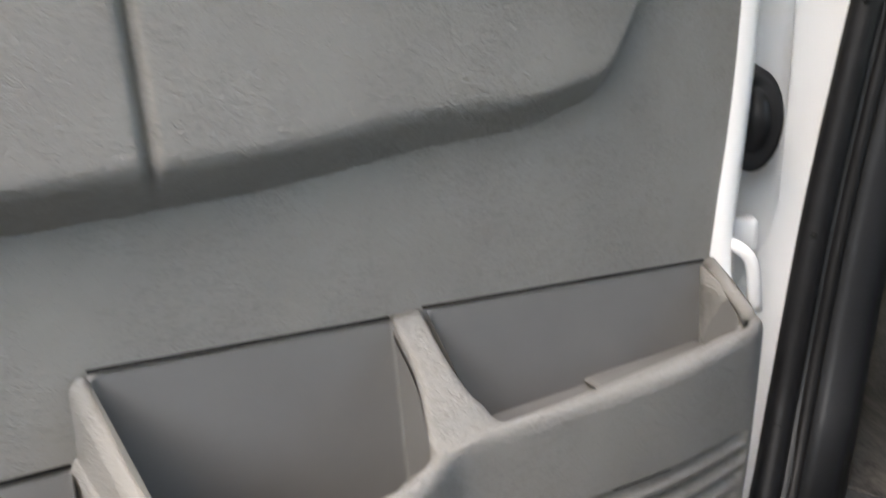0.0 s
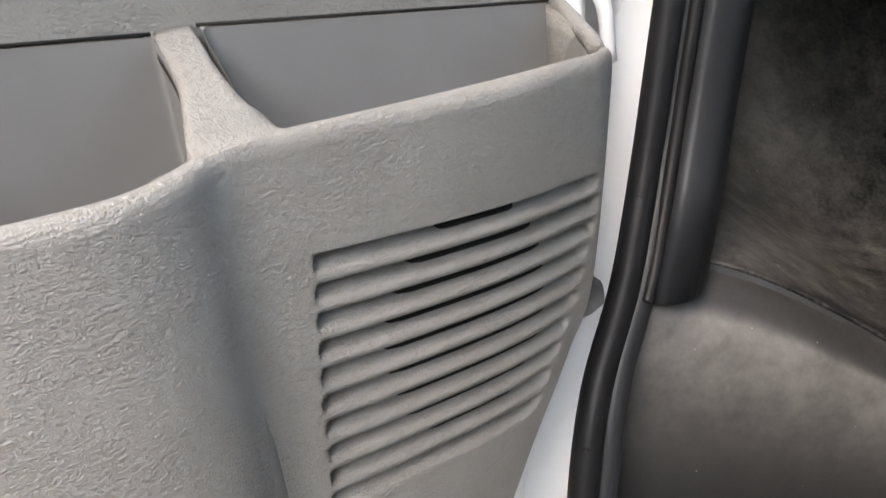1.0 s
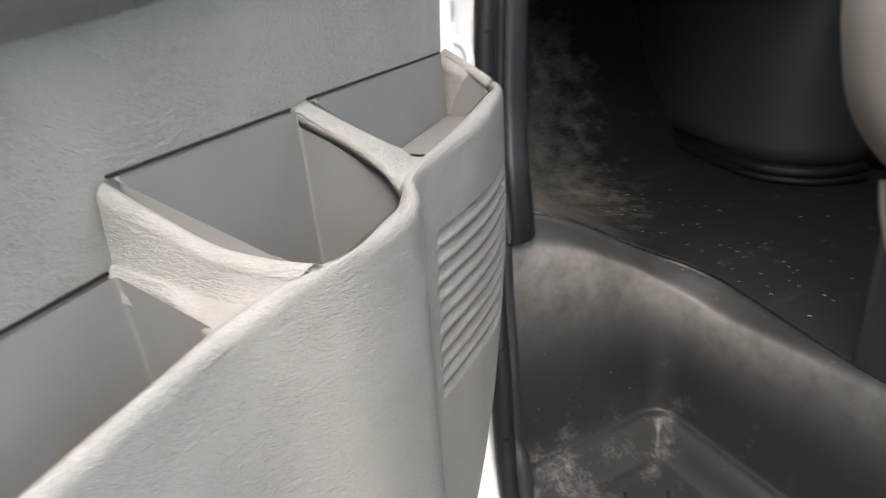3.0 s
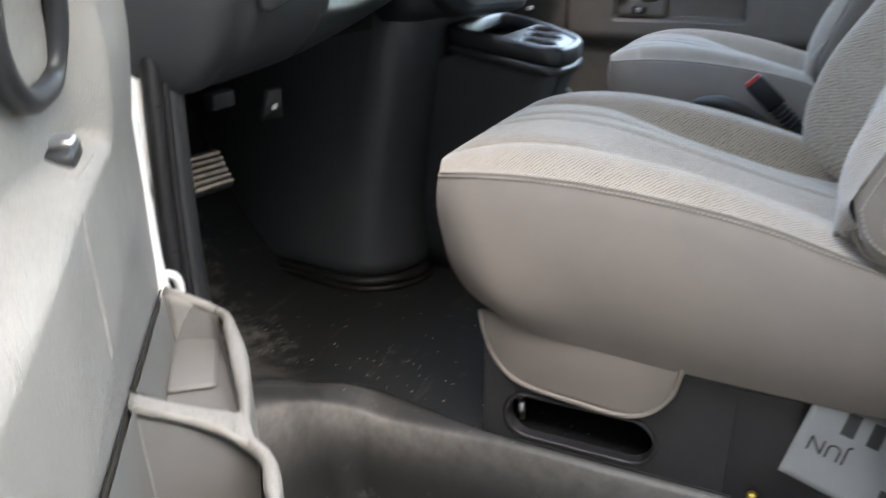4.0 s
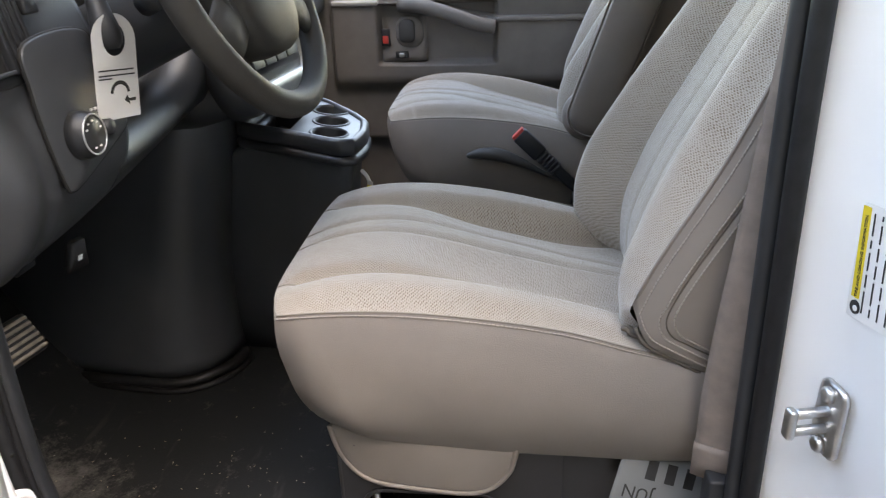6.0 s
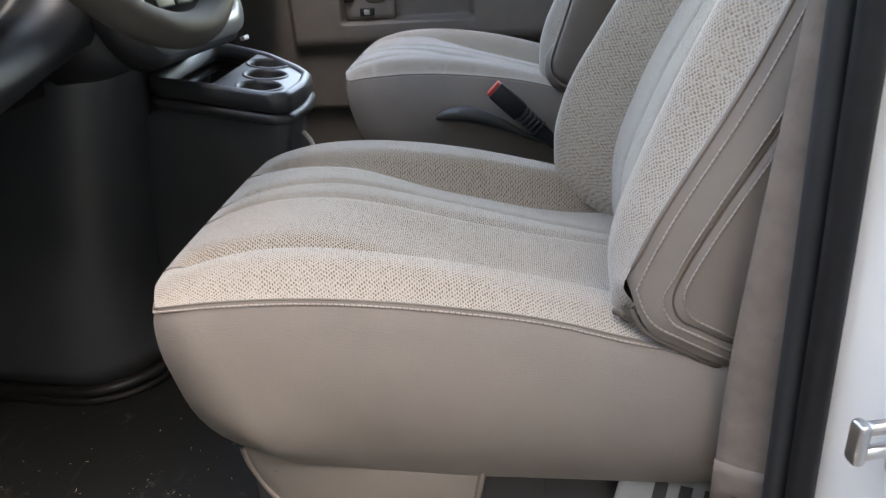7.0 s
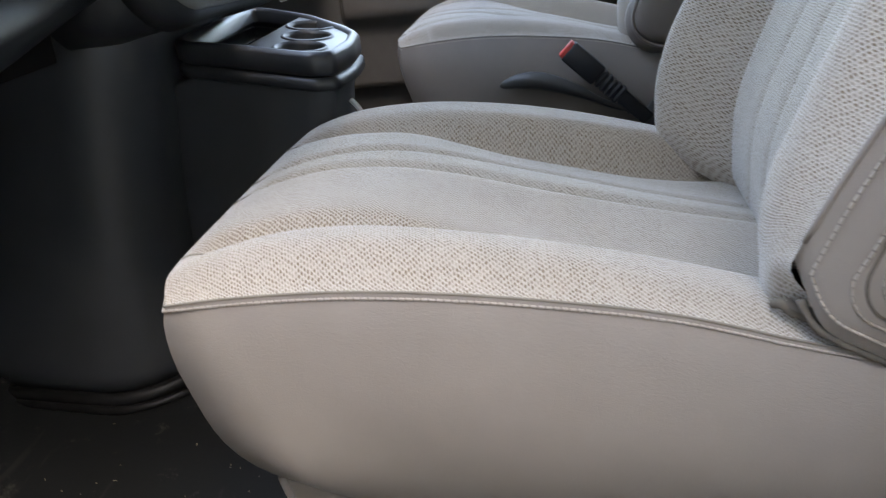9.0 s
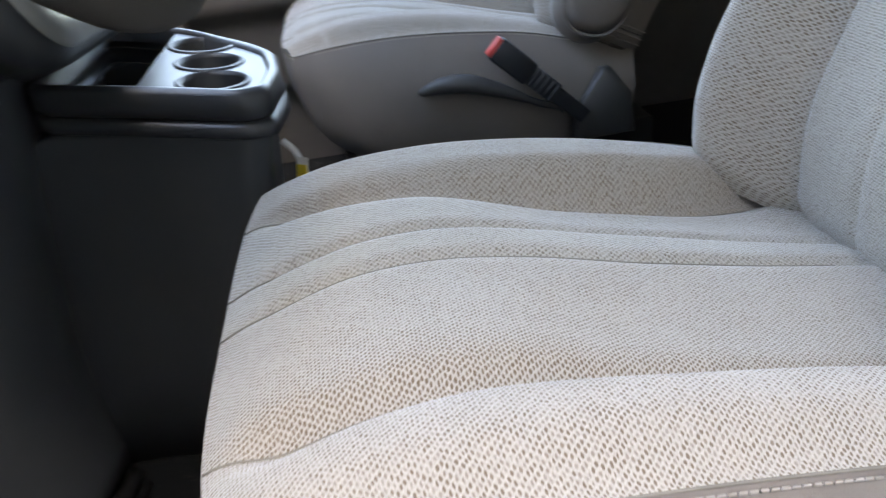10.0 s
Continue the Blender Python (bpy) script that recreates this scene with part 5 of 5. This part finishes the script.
DB_BOT = curve1([(-0.02, 0.515), (0.08, 0.505), (0.2, 0.508), (0.33, 0.518), (0.5, 0.55), (0.62, 0.592), (0.75, 0.60)])
DB_X = curve1([(0.49, -0.30), (0.51, -0.272), (0.54, -0.240), (0.57, -0.222), (0.60, -0.212), (0.66, -0.208), (0.74, -0.225), (0.80, -0.245), (0.95, -0.29)])


def dash_x(y, z):
    x = DB_X(z - (DB_BOT(y) - 0.508) * sstep(0.66, 0.5, z))
    x -= 0.09 * sstep(0.14, 0.03, y) ** 1.6
    x += 0.016 * math.exp(-((y - 0.135) / 0.035) ** 2) * sstep(0.72, 0.6, z)
    x -= 0.012 * sstep(0.19, 0.155, y) * sstep(0.72, 0.70, z)
    return x


dy1 = lin(0.035, 0.355, 44)
part("side_panel", sheet(lambda y, q: (lambda z: (dash_x(y, z), y, z))(DB_BOT(y) + (0.95 - DB_BOT(y)) * q), dy1, lin(0, 1, 44), (-0.10, 0, 0)), M_BLACK, ds)
RIMZ = curve1([(0.35, 0.602), (0.40, 0.600), (0.47, 0.605), (0.55, 0.622), (0.60, 0.645), (0.64, 0.69)])


def bolster_fn(y, q):
    r, zt = 0.045, RIMZ(y) + 0.022
    zc = zt - r
    if q < 0.6:
        z = DB_BOT(y) + (zc - DB_BOT(y)) * q / 0.6
        return (dash_x(y, z), y, z)
    a = radians(115) * (q - 0.6) / 0.4
    return (dash_x(y, zc) - r + r * math.cos(a), y, zc + r * math.sin(a))


part("knee_bolster", sheet(bolster_fn, lin(0.335, 0.645, 32), lin(0, 0.6, 14) + lin(0.63, 1, 14), (-0.05, 0, -0.01)), M_BLACK, ds, "smooth knee bolster with a rolled top")
# solid near-black box, added in place of a shaded hollow
part("column_shade_box", boxm(-0.42, -0.33, 0.30, 0.70, 0.52, 0.95, 0.004), M_GAP_SHADE, ds, "near-black box as the shade behind the steering column")
# knob panel
KP = frame_m((-0.2065, 0.262, 0.655), (0.0, 1, -0.02), (-0.07, 0.05, 1))
kp_line = smooth_line([(-0.078, 0.108, 0), (-0.088, 0.06, 0), (-0.084, 0.0, 0), (-0.074, -0.052, 0), (-0.066, -0.060, 0), (-0.045, -0.058, 0), (0.03, -0.036, 0), (0.078, -0.020, 0), (0.084, -0.008, 0), (0.076, 0.012, 0), (0.055, 0.05, 0), (0.038, 0.108, 0)], 6, True)
part("knob_panel", moved(plate([(p.x, p.y) for p in kp_line], 0.005, 0.0015), KP), M_BLACK, ds, "angular switch panel set into the dash")
part("panel_joint", moved(tube([p + Vector((0, 0, 0.0015)) for p in kp_line], 0.0022, 6, True), KP), M_GAP_SHADE, ds, "dark gap round the switch panel")
KM = frame_m((-0.202, 0.232, 0.652), (0, 1, 0), (-0.07, 0, 1))
kb = part("headlight_knob", moved(loft([[(r * math.cos(q), r * math.sin(q), z) for q in lin(0, 2 * math.pi * 31 / 32, 32)] for r, z in ((0.029, 0), (0.028, 0.012), (0.0245, 0.020), (0.024, 0.021))]), KM), M_BLACK2, ds, "round headlamp switch knob")
part("ring", moved(tube([(0.0235 * math.cos(q), 0.0235 * math.sin(q), 0.021) for q in lin(0, 2 * math.pi * 31 / 32, 32)], 0.0011, 6, True), KM), M_SILVER, kb, "silver ring")
for q in (150, 120, 85, 50, 20, 250, 290):
    mk = boxm(0.016 * math.cos(radians(q)) - 0.0022, 0.016 * math.cos(radians(q)) + 0.0022, 0.016 * math.sin(radians(q)) - 0.001, 0.016 * math.sin(radians(q)) + 0.001, 0.021, 0.0213, 0)
    part("marking", moved(mk, KM), M_PAPER, kb, "white printed symbol", False)
part("dimmer", moved(disc(0.010, 0.014, 18, 0.003), frame_m((-0.200, 0.283, 0.648), (0, 1, 0), (-0.07, 0, 1))), M_BLACK2, ds, "small dimmer knob")
for k in range(4):
    part("marking", boxm(-0.205, -0.2015, 0.268 + k * 0.009, 0.273 + k * 0.009, 0.672 - 0.001 * k, 0.675 - 0.001 * k, 0), M_PAPER, ds, "white printed symbol", False)
# side air vent
av = part("air_vent", moved(plate(rrect(0.115, 0.20, 0.012), 0.006, 0.002), frame_m((-0.243, 0.165, 0.82), (0, 1, 0), (-0.20, 0, 1))), M_BLACK2, ds, "black louvred air vent")
# thin black plate paints the dark inside of the vent
part("opening", moved(boxm(-0.045, 0.0, -0.085, 0.085, 0.006, 0.0068, 0), frame_m((-0.243, 0.165, 0.82), (0, 1, 0), (-0.20, 0, 1))), M_GAP_SHADE, av, "black plate as the shade in the vent opening", False)
for k in range(5):
    part("louvre", moved(boxm(0.004 + k * 0.010, 0.0105 + k * 0.010, -0.088, 0.088, 0.003, 0.014, 0.001), frame_m((-0.243, 0.165, 0.82), (0, 1, 0), (-0.20, 0, 1))), M_BLACK2, av)
for z in (-0.085, -0.03, 0.03):
    part("crossbar", moved(boxm(-0.05, 0.002, z - 0.002, z + 0.002, 0.003, 0.016, 0.001), frame_m((-0.243, 0.165, 0.82), (0, 1, 0), (-0.20, 0, 1))), M_BLACK, av)
part("grip", moved(boxm(-0.012, 0.012, -0.012, 0.012, 0, 0.010, 0.003), frame_m((-0.236, 0.240, 0.80), (0, 1, 0), (-0.20, 0, 1))), M_BLACK2, ds, "small black dash button")
sl = smooth_line([(-0.285, 0.012, 0.60), (-0.235, 0.045, 0.665), (-0.219, 0.075, 0.715), (-0.207, 0.165, 0.735)], 6)
part("panel_joint", tube([Vector((dash_x(p.y, p.z) + 0.0005, p.y, p.z)) for p in sl], 0.0016, 6), M_GAP_SHADE, ds, "dark joint between dash panels")
# release lever and underside brackets
part("brake_release", moved(loft([[(x, y, z) for x, y in rrect(0.04 - 0.008 * k, 0.012, 0.004)] for k, z in enumerate((0.0, -0.02, -0.045))]), frame_m((-0.317, 0.331, 0.428), (0.25, 1, 0), (0.9, -0.25, -0.25), None)), M_BLACK2, ds, "black parking brake release handle")
part("symbol", moved(boxm(-0.004, 0.004, -0.001, 0.0, -0.004, 0.004, 0), frame_m((-0.306, 0.328, 0.446), (0.25, 1, 0), (-0.9, 0.25, 0.25))), M_PAPER, ds, "white brake symbol", False)
part("bracket", boxm(-0.365, -0.345, 0.245, 0.29, 0.452, 0.476, 0.004), M_BLACK2, ds)
# centre stack
STK = frame_m((-0.208, 0.845, 0.735), (0.02, 1, -0.045), (-0.28, 0.0, 1))
ck = part("radio_panel", moved(plate(rrect(0.425, 0.40, 0.085, 10), 0.05, 0.016), STK @ pose(0, 0, -0.03)), M_BLACK, ds, "black centre dash panel with satin grey bezel")
part("stack_base", moved(plate(rrect(0.40, 0.38, 0.07, 8), 0.12), STK @ pose(0, 0.0, -0.15)), M_BLACK, ck)
bz = [[(x, y, z) for x, y in rrect(w, h2, r_, 8)] for w, h2, r_, z in ((0.392, 0.366, 0.07, 0.018), (0.385, 0.359, 0.066, 0.026), (0.325, 0.300, 0.038, 0.030), (0.315, 0.290, 0.034, 0.026), (0.310, 0.285, 0.032, 0.012))]
part("bezel", moved(loft(bz, True, False, False), STK @ pose(0, -0.006, 0)), M_BEZEL, ck, "satin grey bezel")
part("fascia", moved(plate(rrect(0.30, 0.27, 0.03, 6), 0.004), STK @ pose(0, 0, 0.0195)), M_BLACK2, ck)
for r_ in range(3):
    for c_ in range(4):
        part("switch", moved(boxm(-0.028, 0.028, -0.018, 0.018, 0, 0.006, 0.002), STK @ pose(-0.10 + c_ * 0.064, -0.105 + r_ * 0.05, 0.023)), M_BLACK2, ck)
        part("marking", moved(boxm(-0.006, 0.006, -0.004, 0.004, 0, 0.0005, 0), STK @ pose(-0.10 + c_ * 0.064, -0.098 + r_ * 0.05, 0.0292)), M_PAPER, ck, "white printed symbol", False)
part("clip", moved(boxm(-0.012, 0.012, -0.004, 0.004, 0, 0.01, 0.002), STK @ pose(0.185, -0.202, 0.0)), M_PAPER, ck, "pale clip under the panel", False)
part("dash_top", boxm(-1.10, -0.36, -0.02, 1.80, 0.90, 0.945, 0.02, 3), M_BLACK, ds, "black dash top under the windscreen")
part("dash_right", boxm(-0.55, -0.28, 1.10, 1.80, 0.60, 0.92, 0.03, 4), M_BLACK, ds, "black passenger side dash")

# steering wheel
SW = frame_m((-0.072, 0.477, 0.809), (0.055, 0.998, 0), (-0.396, 0.022, 0.918))
wh = thing("steering_wheel", "black leather wrapped four spoke steering wheel", "steering wheel", m=SW)
rim = [(0.19 * math.cos(q), 0.19 * math.sin(q), 0.0) for q in lin(0, 2 * math.pi * 71 / 72, 72)]
part("rim", tube(rim, 0.0195, 18, True), M_WHEEL, wh, "dark leather wrapped rim")
part("hub", loft([[(x * k, y * k, z) for x, y in [(x, y - 0.012) for x, y in rrect(0.185, 0.20, 0.07, 8)]] for k, z in ((0.96, -0.05), (1.04, -0.01), (1.05, 0.008), (1.0, 0.020), (0.88, 0.028), (0.5, 0.033))]), M_WHEEL, wh, "padded hub")
for a in (-28, 208, 20, 160):
    d = Vector((math.cos(radians(a)), math.sin(radians(a)), 0))
    w_ = 0.034 if math.sin(radians(a)) < 0 else 0.026
    part("spoke", tube([d * 0.06 + Vector((0, 0, 0.002)), d * 0.10 + Vector((0, 0, 0.006)), d * 0.14 + Vector((0, 0, 0.006)), d * 0.186], 0.016, 12, flat=(w_, 0.012)), M_WHEEL, wh)
part("badge", moved(plate(rrect(0.05, 0.018, 0.004), 0.003, 0.001), pose(0, 0.01, 0.0335)), M_GOLD, wh, "gold badge shape")
part("badge_ring", tube([(0.036 * math.cos(q), 0.01 + 0.022 * math.sin(q), 0.0335) for q in lin(0, 2 * math.pi * 23 / 24, 24)], 0.002, 6, True), M_SILVER, wh)
for sd in (-1, 1):
    part("trim_strip", tube(smooth_line([(sd * 0.098, 0.060, 0.012), (sd * 0.112, 0.0, 0.016), (sd * 0.100, -0.065, 0.012)], 6), 0.004, 8), M_GREYPL, wh, "dark grey spoke trim")
part("column", loft([[(r * math.cos(q), r * math.sin(q) * 0.9, z) for q in lin(0, 2 * math.pi * 23 / 24, 24)] for r, z in ((0.058, -0.03), (0.064, -0.08), (0.068, -0.24), (0.060, -0.25))]), M_BLACK, wh, "black column shroud")
part("lock_barrel", moved(disc(0.016, 0.03, 20, 0.003), pose(-0.085, 0.012, -0.10, 0, -20, 0)), M_BLACK2, wh, "ignition lock")
# stalk with the hanging card tag
stk = thing("column_stalk", "black steering column stalk", "stalk")
part("stalk", tube(smooth_line([(-0.26, 0.42, 0.865), (-0.215, 0.350, 0.812), (-0.198, 0.330, 0.772), (-0.192, 0.326, 0.735)], 5), [0.010] * 6 + [0.011, 0.012, 0.013, 0.014, 0.0155, 0.017, 0.018, 0.018, 0.016, 0.011], 14), M_BLACK2, stk)
TAGM = frame_m((-0.190, 0.326, 0.713), (0.2, 0.98, -0.12), (0.077, 0.11, 1)) @ Matrix.Scale(0.78, 4)
kt = thing("card_tag", "white printed card tag hanging from the column stalk", "card tag", m=TAGM)
CARD_A = sorted(list(range(0, 360, 10)) + [218.66, 321.34])
hole = [(0.026 * math.cos(radians(a)), 0.044 + 0.026 * math.sin(radians(a))) for a in CARD_A]
bm = bmesh.new()
# card as a ring about the hole plus the plain lower part
ro = []
for a in CARD_A:
    c, s = math.cos(radians(a)), math.sin(radians(a))
    if s >= -0.05:
        k = 1 / math.sqrt((c / 0.050) ** 2 + (s / 0.040) ** 2)
    else:
        k = min(0.050 / max(abs(c), 1e-6), 0.040 / abs(s))
    ro.append((c * k, 0.044 + s * k))
loft([[(x, y, 0) for x, y in ro], [(x, y, 0) for x, y in hole], [(x, y, -0.0008) for x, y in hole], [(x, y, -0.0008) for x, y in ro]], True, False, False, bm)
boxm(-0.050, 0.050, -0.082, 0.0042, -0.0008, 0.0, 0, bm=bm)
part("card", bm, M_PAPER, kt, "", False)
bb = bmesh.new()
for y, w in ((-0.004, 0.082), (-0.012, 0.084), (-0.017, 0.03)):
    boxm(-0.042, -0.042 + w, y - 0.0012, y + 0.0012, 0.0004, 0.0007, 0, bm=bb)
arc = [(0.020 * math.cos(radians(a)) + 0.004, -0.042 + 0.018 * math.sin(radians(a)), 0.0008) for a in lin(175, 5, 14)]
merge(bb, tube(arc, 0.003, 6, flat=(0.0032, 0.0004)))
boxm(0.018, 0.040, -0.056, -0.051, 0.0004, 0.0007, 0, bm=bb)
bm2 = bmesh.new()
bm2.faces.new([bm2.verts.new(p) for p in ((0.020, -0.045, 0.0008), (0.026, -0.062, 0.0008), (0.012, -0.053, 0.0008))])
merge(bb, bm2)
part("printing", bb, M_INK, kt, "black printed lines, arc and arrow", False)

# pedals
pd = thing("brake_pedal", "black rubber brake pedal pad with brown ribs", "pedal", m=frame_m((-0.37, 0.225, 0.36), (0.25, 1, 0), (-0.55, 0.1, 0.83)))
part("pad", boxm(-0.036, 0.036, -0.03, 0.03, 0, 0.018, 0.006), M_RUBBER, pd)
for k in range(6):
    part("rib", boxm(-0.033, 0.033, -0.026 + k * 0.009, -0.021 + k * 0.009, 0.018, 0.022, 0.0015), M_RIB, pd, "brown rib")
part("arm", tube([(0, 0.0, -0.004), (0, 0.06, -0.05), (0, 0.2, -0.10)], 0.010, 8), M_BLACK2, pd)

# ================= passenger door =================
rd = thing("door_2", "closed taupe trimmed passenger door with armrest pull", "car door", kind="structure")


def pdoor_y(x, z):
    """Inner face of the passenger door: an armrest shelf with a pull recess under it."""
    y = 1.765
    shelf = sstep(-0.27, -0.25, x) * (1 - sstep(0.60, 0.70, x))
    top = 0.636 if x < 0.0 else interp(x, [(0.0, 0.632), (0.25, 0.584), (0.7, 0.578)])
    y -= 0.034 * shelf * (1 - sstep(top - 0.010, top + 0.002, z)) * sstep(0.355, 0.40, z)
    rec = sstep(-0.120, -0.104, x) * (1 - sstep(0.236, 0.256, x)) * sstep(0.442, 0.456, z)
    y += 0.040 * rec * (1 - sstep(0.618, 0.630, z))
    y -= 0.012 * sstep(interp(x, [(-0.4, 0.66), (-0.03, 0.648), (0.257, 0.638), (0.43, 0.592), (0.7, 0.585)]), 0.67, z) * 0.5
    y += 0.004 * math.exp(-((x - 0.033) / 0.003) ** 2) * (z < 0.45)
    return y


px = sorted(set([round(v, 4) for v in lin(-0.5, -0.28, 6) + lin(-0.28, -0.09, 40) + lin(-0.09, 0.22, 32) + lin(0.22, 0.27, 20) + lin(0.27, 0.72, 14)]))
pz2 = sorted(set([round(v, 4) for v in lin(0.20, 0.43, 16) + lin(0.43, 0.47, 16) + lin(0.47, 0.57, 16) + lin(0.57, 0.672, 44)]))
part("door_panel", sheet(lambda x, z: (x, pdoor_y(x, z), z), px, pz2, (0, 0.03, 0)), M_TRIM, rd, "taupe moulded door trim")
part("window_sill", boxm(-0.5, 0.72, 1.748, 1.80, 0.668, 0.678, 0.003), M_BLACK2, rd, "dark window seal strip")
part("switch_plate", sheet(lambda x, z: (x, 1.752 - 0.010 * sstep(0.44, 0.48, z) * 0 + 0.02 * sstep(0.47, 0.60, z), z), lin(-0.104, 0.033, 8), lin(0.452, 0.625, 12), (0, 0.01, 0)), M_TRIM, rd)
part("armrest", tube(smooth_line([(-0.046, 1.742, 0.626), (0.03, 1.728, 0.618), (0.12, 1.722, 0.592), (0.19, 1.722, 0.566), (0.245, 1.728, 0.556)], 6), 0.016, 12, flat=(0.020, 0.022)), M_TRIM, rd, "sloping armrest grab bar")
part("cap_strip", boxm(-0.252, -0.108, 1.722, 1.764, 0.622, 0.638, 0.006, 3), M_GREYTRIM, rd, "pale top of the forward armrest")
part("ledge", boxm(0.245, 0.62, 1.722, 1.764, 0.570, 0.585, 0.006, 3), M_TRIM, rd)
hd = part("handle_disc", moved(plate(rrect(0.085, 0.095, 0.036, 8), 0.010, 0.004), frame_m((-0.018, 1.760, 0.542), (1, 0, 0), (0, 0, 1))), M_TRIM, rd, "rounded inner handle surround")
part("release_lever", moved(plate(rrect(0.05, 0.07, 0.018, 6), 0.012, 0.004), frame_m((-0.026, 1.752, 0.545), (1, 0, 0), (0, 0, 1))), M_GREYPL, hd, "dark inner release lever")
part("lock_bezel", boxm(-0.106, -0.080, 1.744, 1.760, 0.500, 0.552, 0.003), M_BLACK2, rd)
part("lock_switch", boxm(-0.102, -0.084, 1.741, 1.748, 0.508, 0.532, 0.002), M_RED, rd, "red lock indicator")
part("window_switch", boxm(-0.064, -0.024, 1.741, 1.756, 0.463, 0.484, 0.003), M_BLACK2, rd, "black window switch")
part("rocker", boxm(-0.052, -0.036, 1.737, 1.744, 0.467, 0.480, 0.002), M_SILVER, rd, "pale switch rocker")

# ================= striker and labels on the rear jamb =================
sk = thing("door_striker", "zinc plated door striker bolted to the rear jamb", "door striker", m=frame_m((0.641, 0.0855, 0.3876), (0.22, -0.975, 0), (0.0, 0.0, 1), (-0.975, -0.22, 0)) @ Matrix.Scale(1.2, 4))
part("plate", plate(rrect(0.036, 0.072, 0.010), 0.005, 0.002), M_CHROME, sk)
for z in (-0.026, 0.026):
    part("bolt", moved(disc(0.0075, 0.006, 14, 0.002), pose(0, z, 0.006)), M_CHROME, sk)
for z in (-0.009, 0.009):
    part("pin", moved(disc(0.0048, 0.034, 12), pose(0.0, z, 0.004)), M_CHROME, sk)
part("loop", moved(boxm(-0.006, 0.006, -0.015, 0.015, 0, 0.008, 0.003), pose(0, 0, 0.034)), M_CHROME, sk)
lb = thing("tyre_label", "white and yellow tyre information sticker on the jamb", "sticker", m=frame_m((0.6556, 0.0436, 0.5686), (0.22, -0.975, 0), (0.0, 0.0, 1), (-0.975, -0.22, 0)) @ pose(0, 0, 0, 0, 0, 6) @ Matrix.Scale(1.37, 4))
part("sheet", boxm(-0.05, 0.05, -0.0425, 0.0425, 0, 0.0008, 0), M_PAPER, lb, "", False)
part("header", boxm(-0.0465, -0.0385, -0.027, 0.040, 0.0010, 0.0014, 0), M_YELLOW, lb, "yellow header strip", False)
words("TIRE AND LOADING INFORMATION", 0.0037, M_INK, pose(-0.0413, 0.004, 0.0018, 0, 0, 90), lb)
part("printed_tyre", moved(disc(0.0052, 0.0006, 24, 0.0001), pose(-0.0415, -0.034, 0.0009)), M_INK, lb, "black printed tyre symbol", False)
part("printed_rim", moved(disc(0.0022, 0.0006, 16, 0.0001), pose(-0.0405, -0.0345, 0.0014)), M_PAPER, lb, "white centre of the tyre symbol", False)
bb = bmesh.new()
for k in range(10):
    y0 = -0.036
    while y0 < 0.034:
        y1 = min(0.037, y0 + 0.006 + 0.014 * ((k * 7 + int(y0 * 900)) % 5) / 4)
        boxm(-0.0350 + k * 0.008, -0.0338 + k * 0.008, y0, y1, 0.0010, 0.0014, 0, bm=bb)
        y0 = y1 + 0.003
part("printed_lines", bb, M_INK, lb, "fine printed lines", False)
lb2 = thing("small_label", "white paper sticker on the lower jamb", "sticker", m=frame_m((0.6512, 0.0875, 0.209), (0.22, -0.975, 0), (0.0, 0.0, 1), (-0.975, -0.22, 0)) @ Matrix.Scale(1.37, 4))
part("sheet", boxm(-0.03, 0.05, -0.06, 0.04, 0, 0.0008, 0), M_PAPER, lb2, "", False)
bb = bmesh.new()
for k in range(7):
    boxm(-0.022, 0.045, -0.05 + k * 0.012, -0.047 + k * 0.012, 0.0010, 0.0014, 0, bm=bb)
part("printed_lines", bb, M_INK, lb2, "fine printed lines", False)
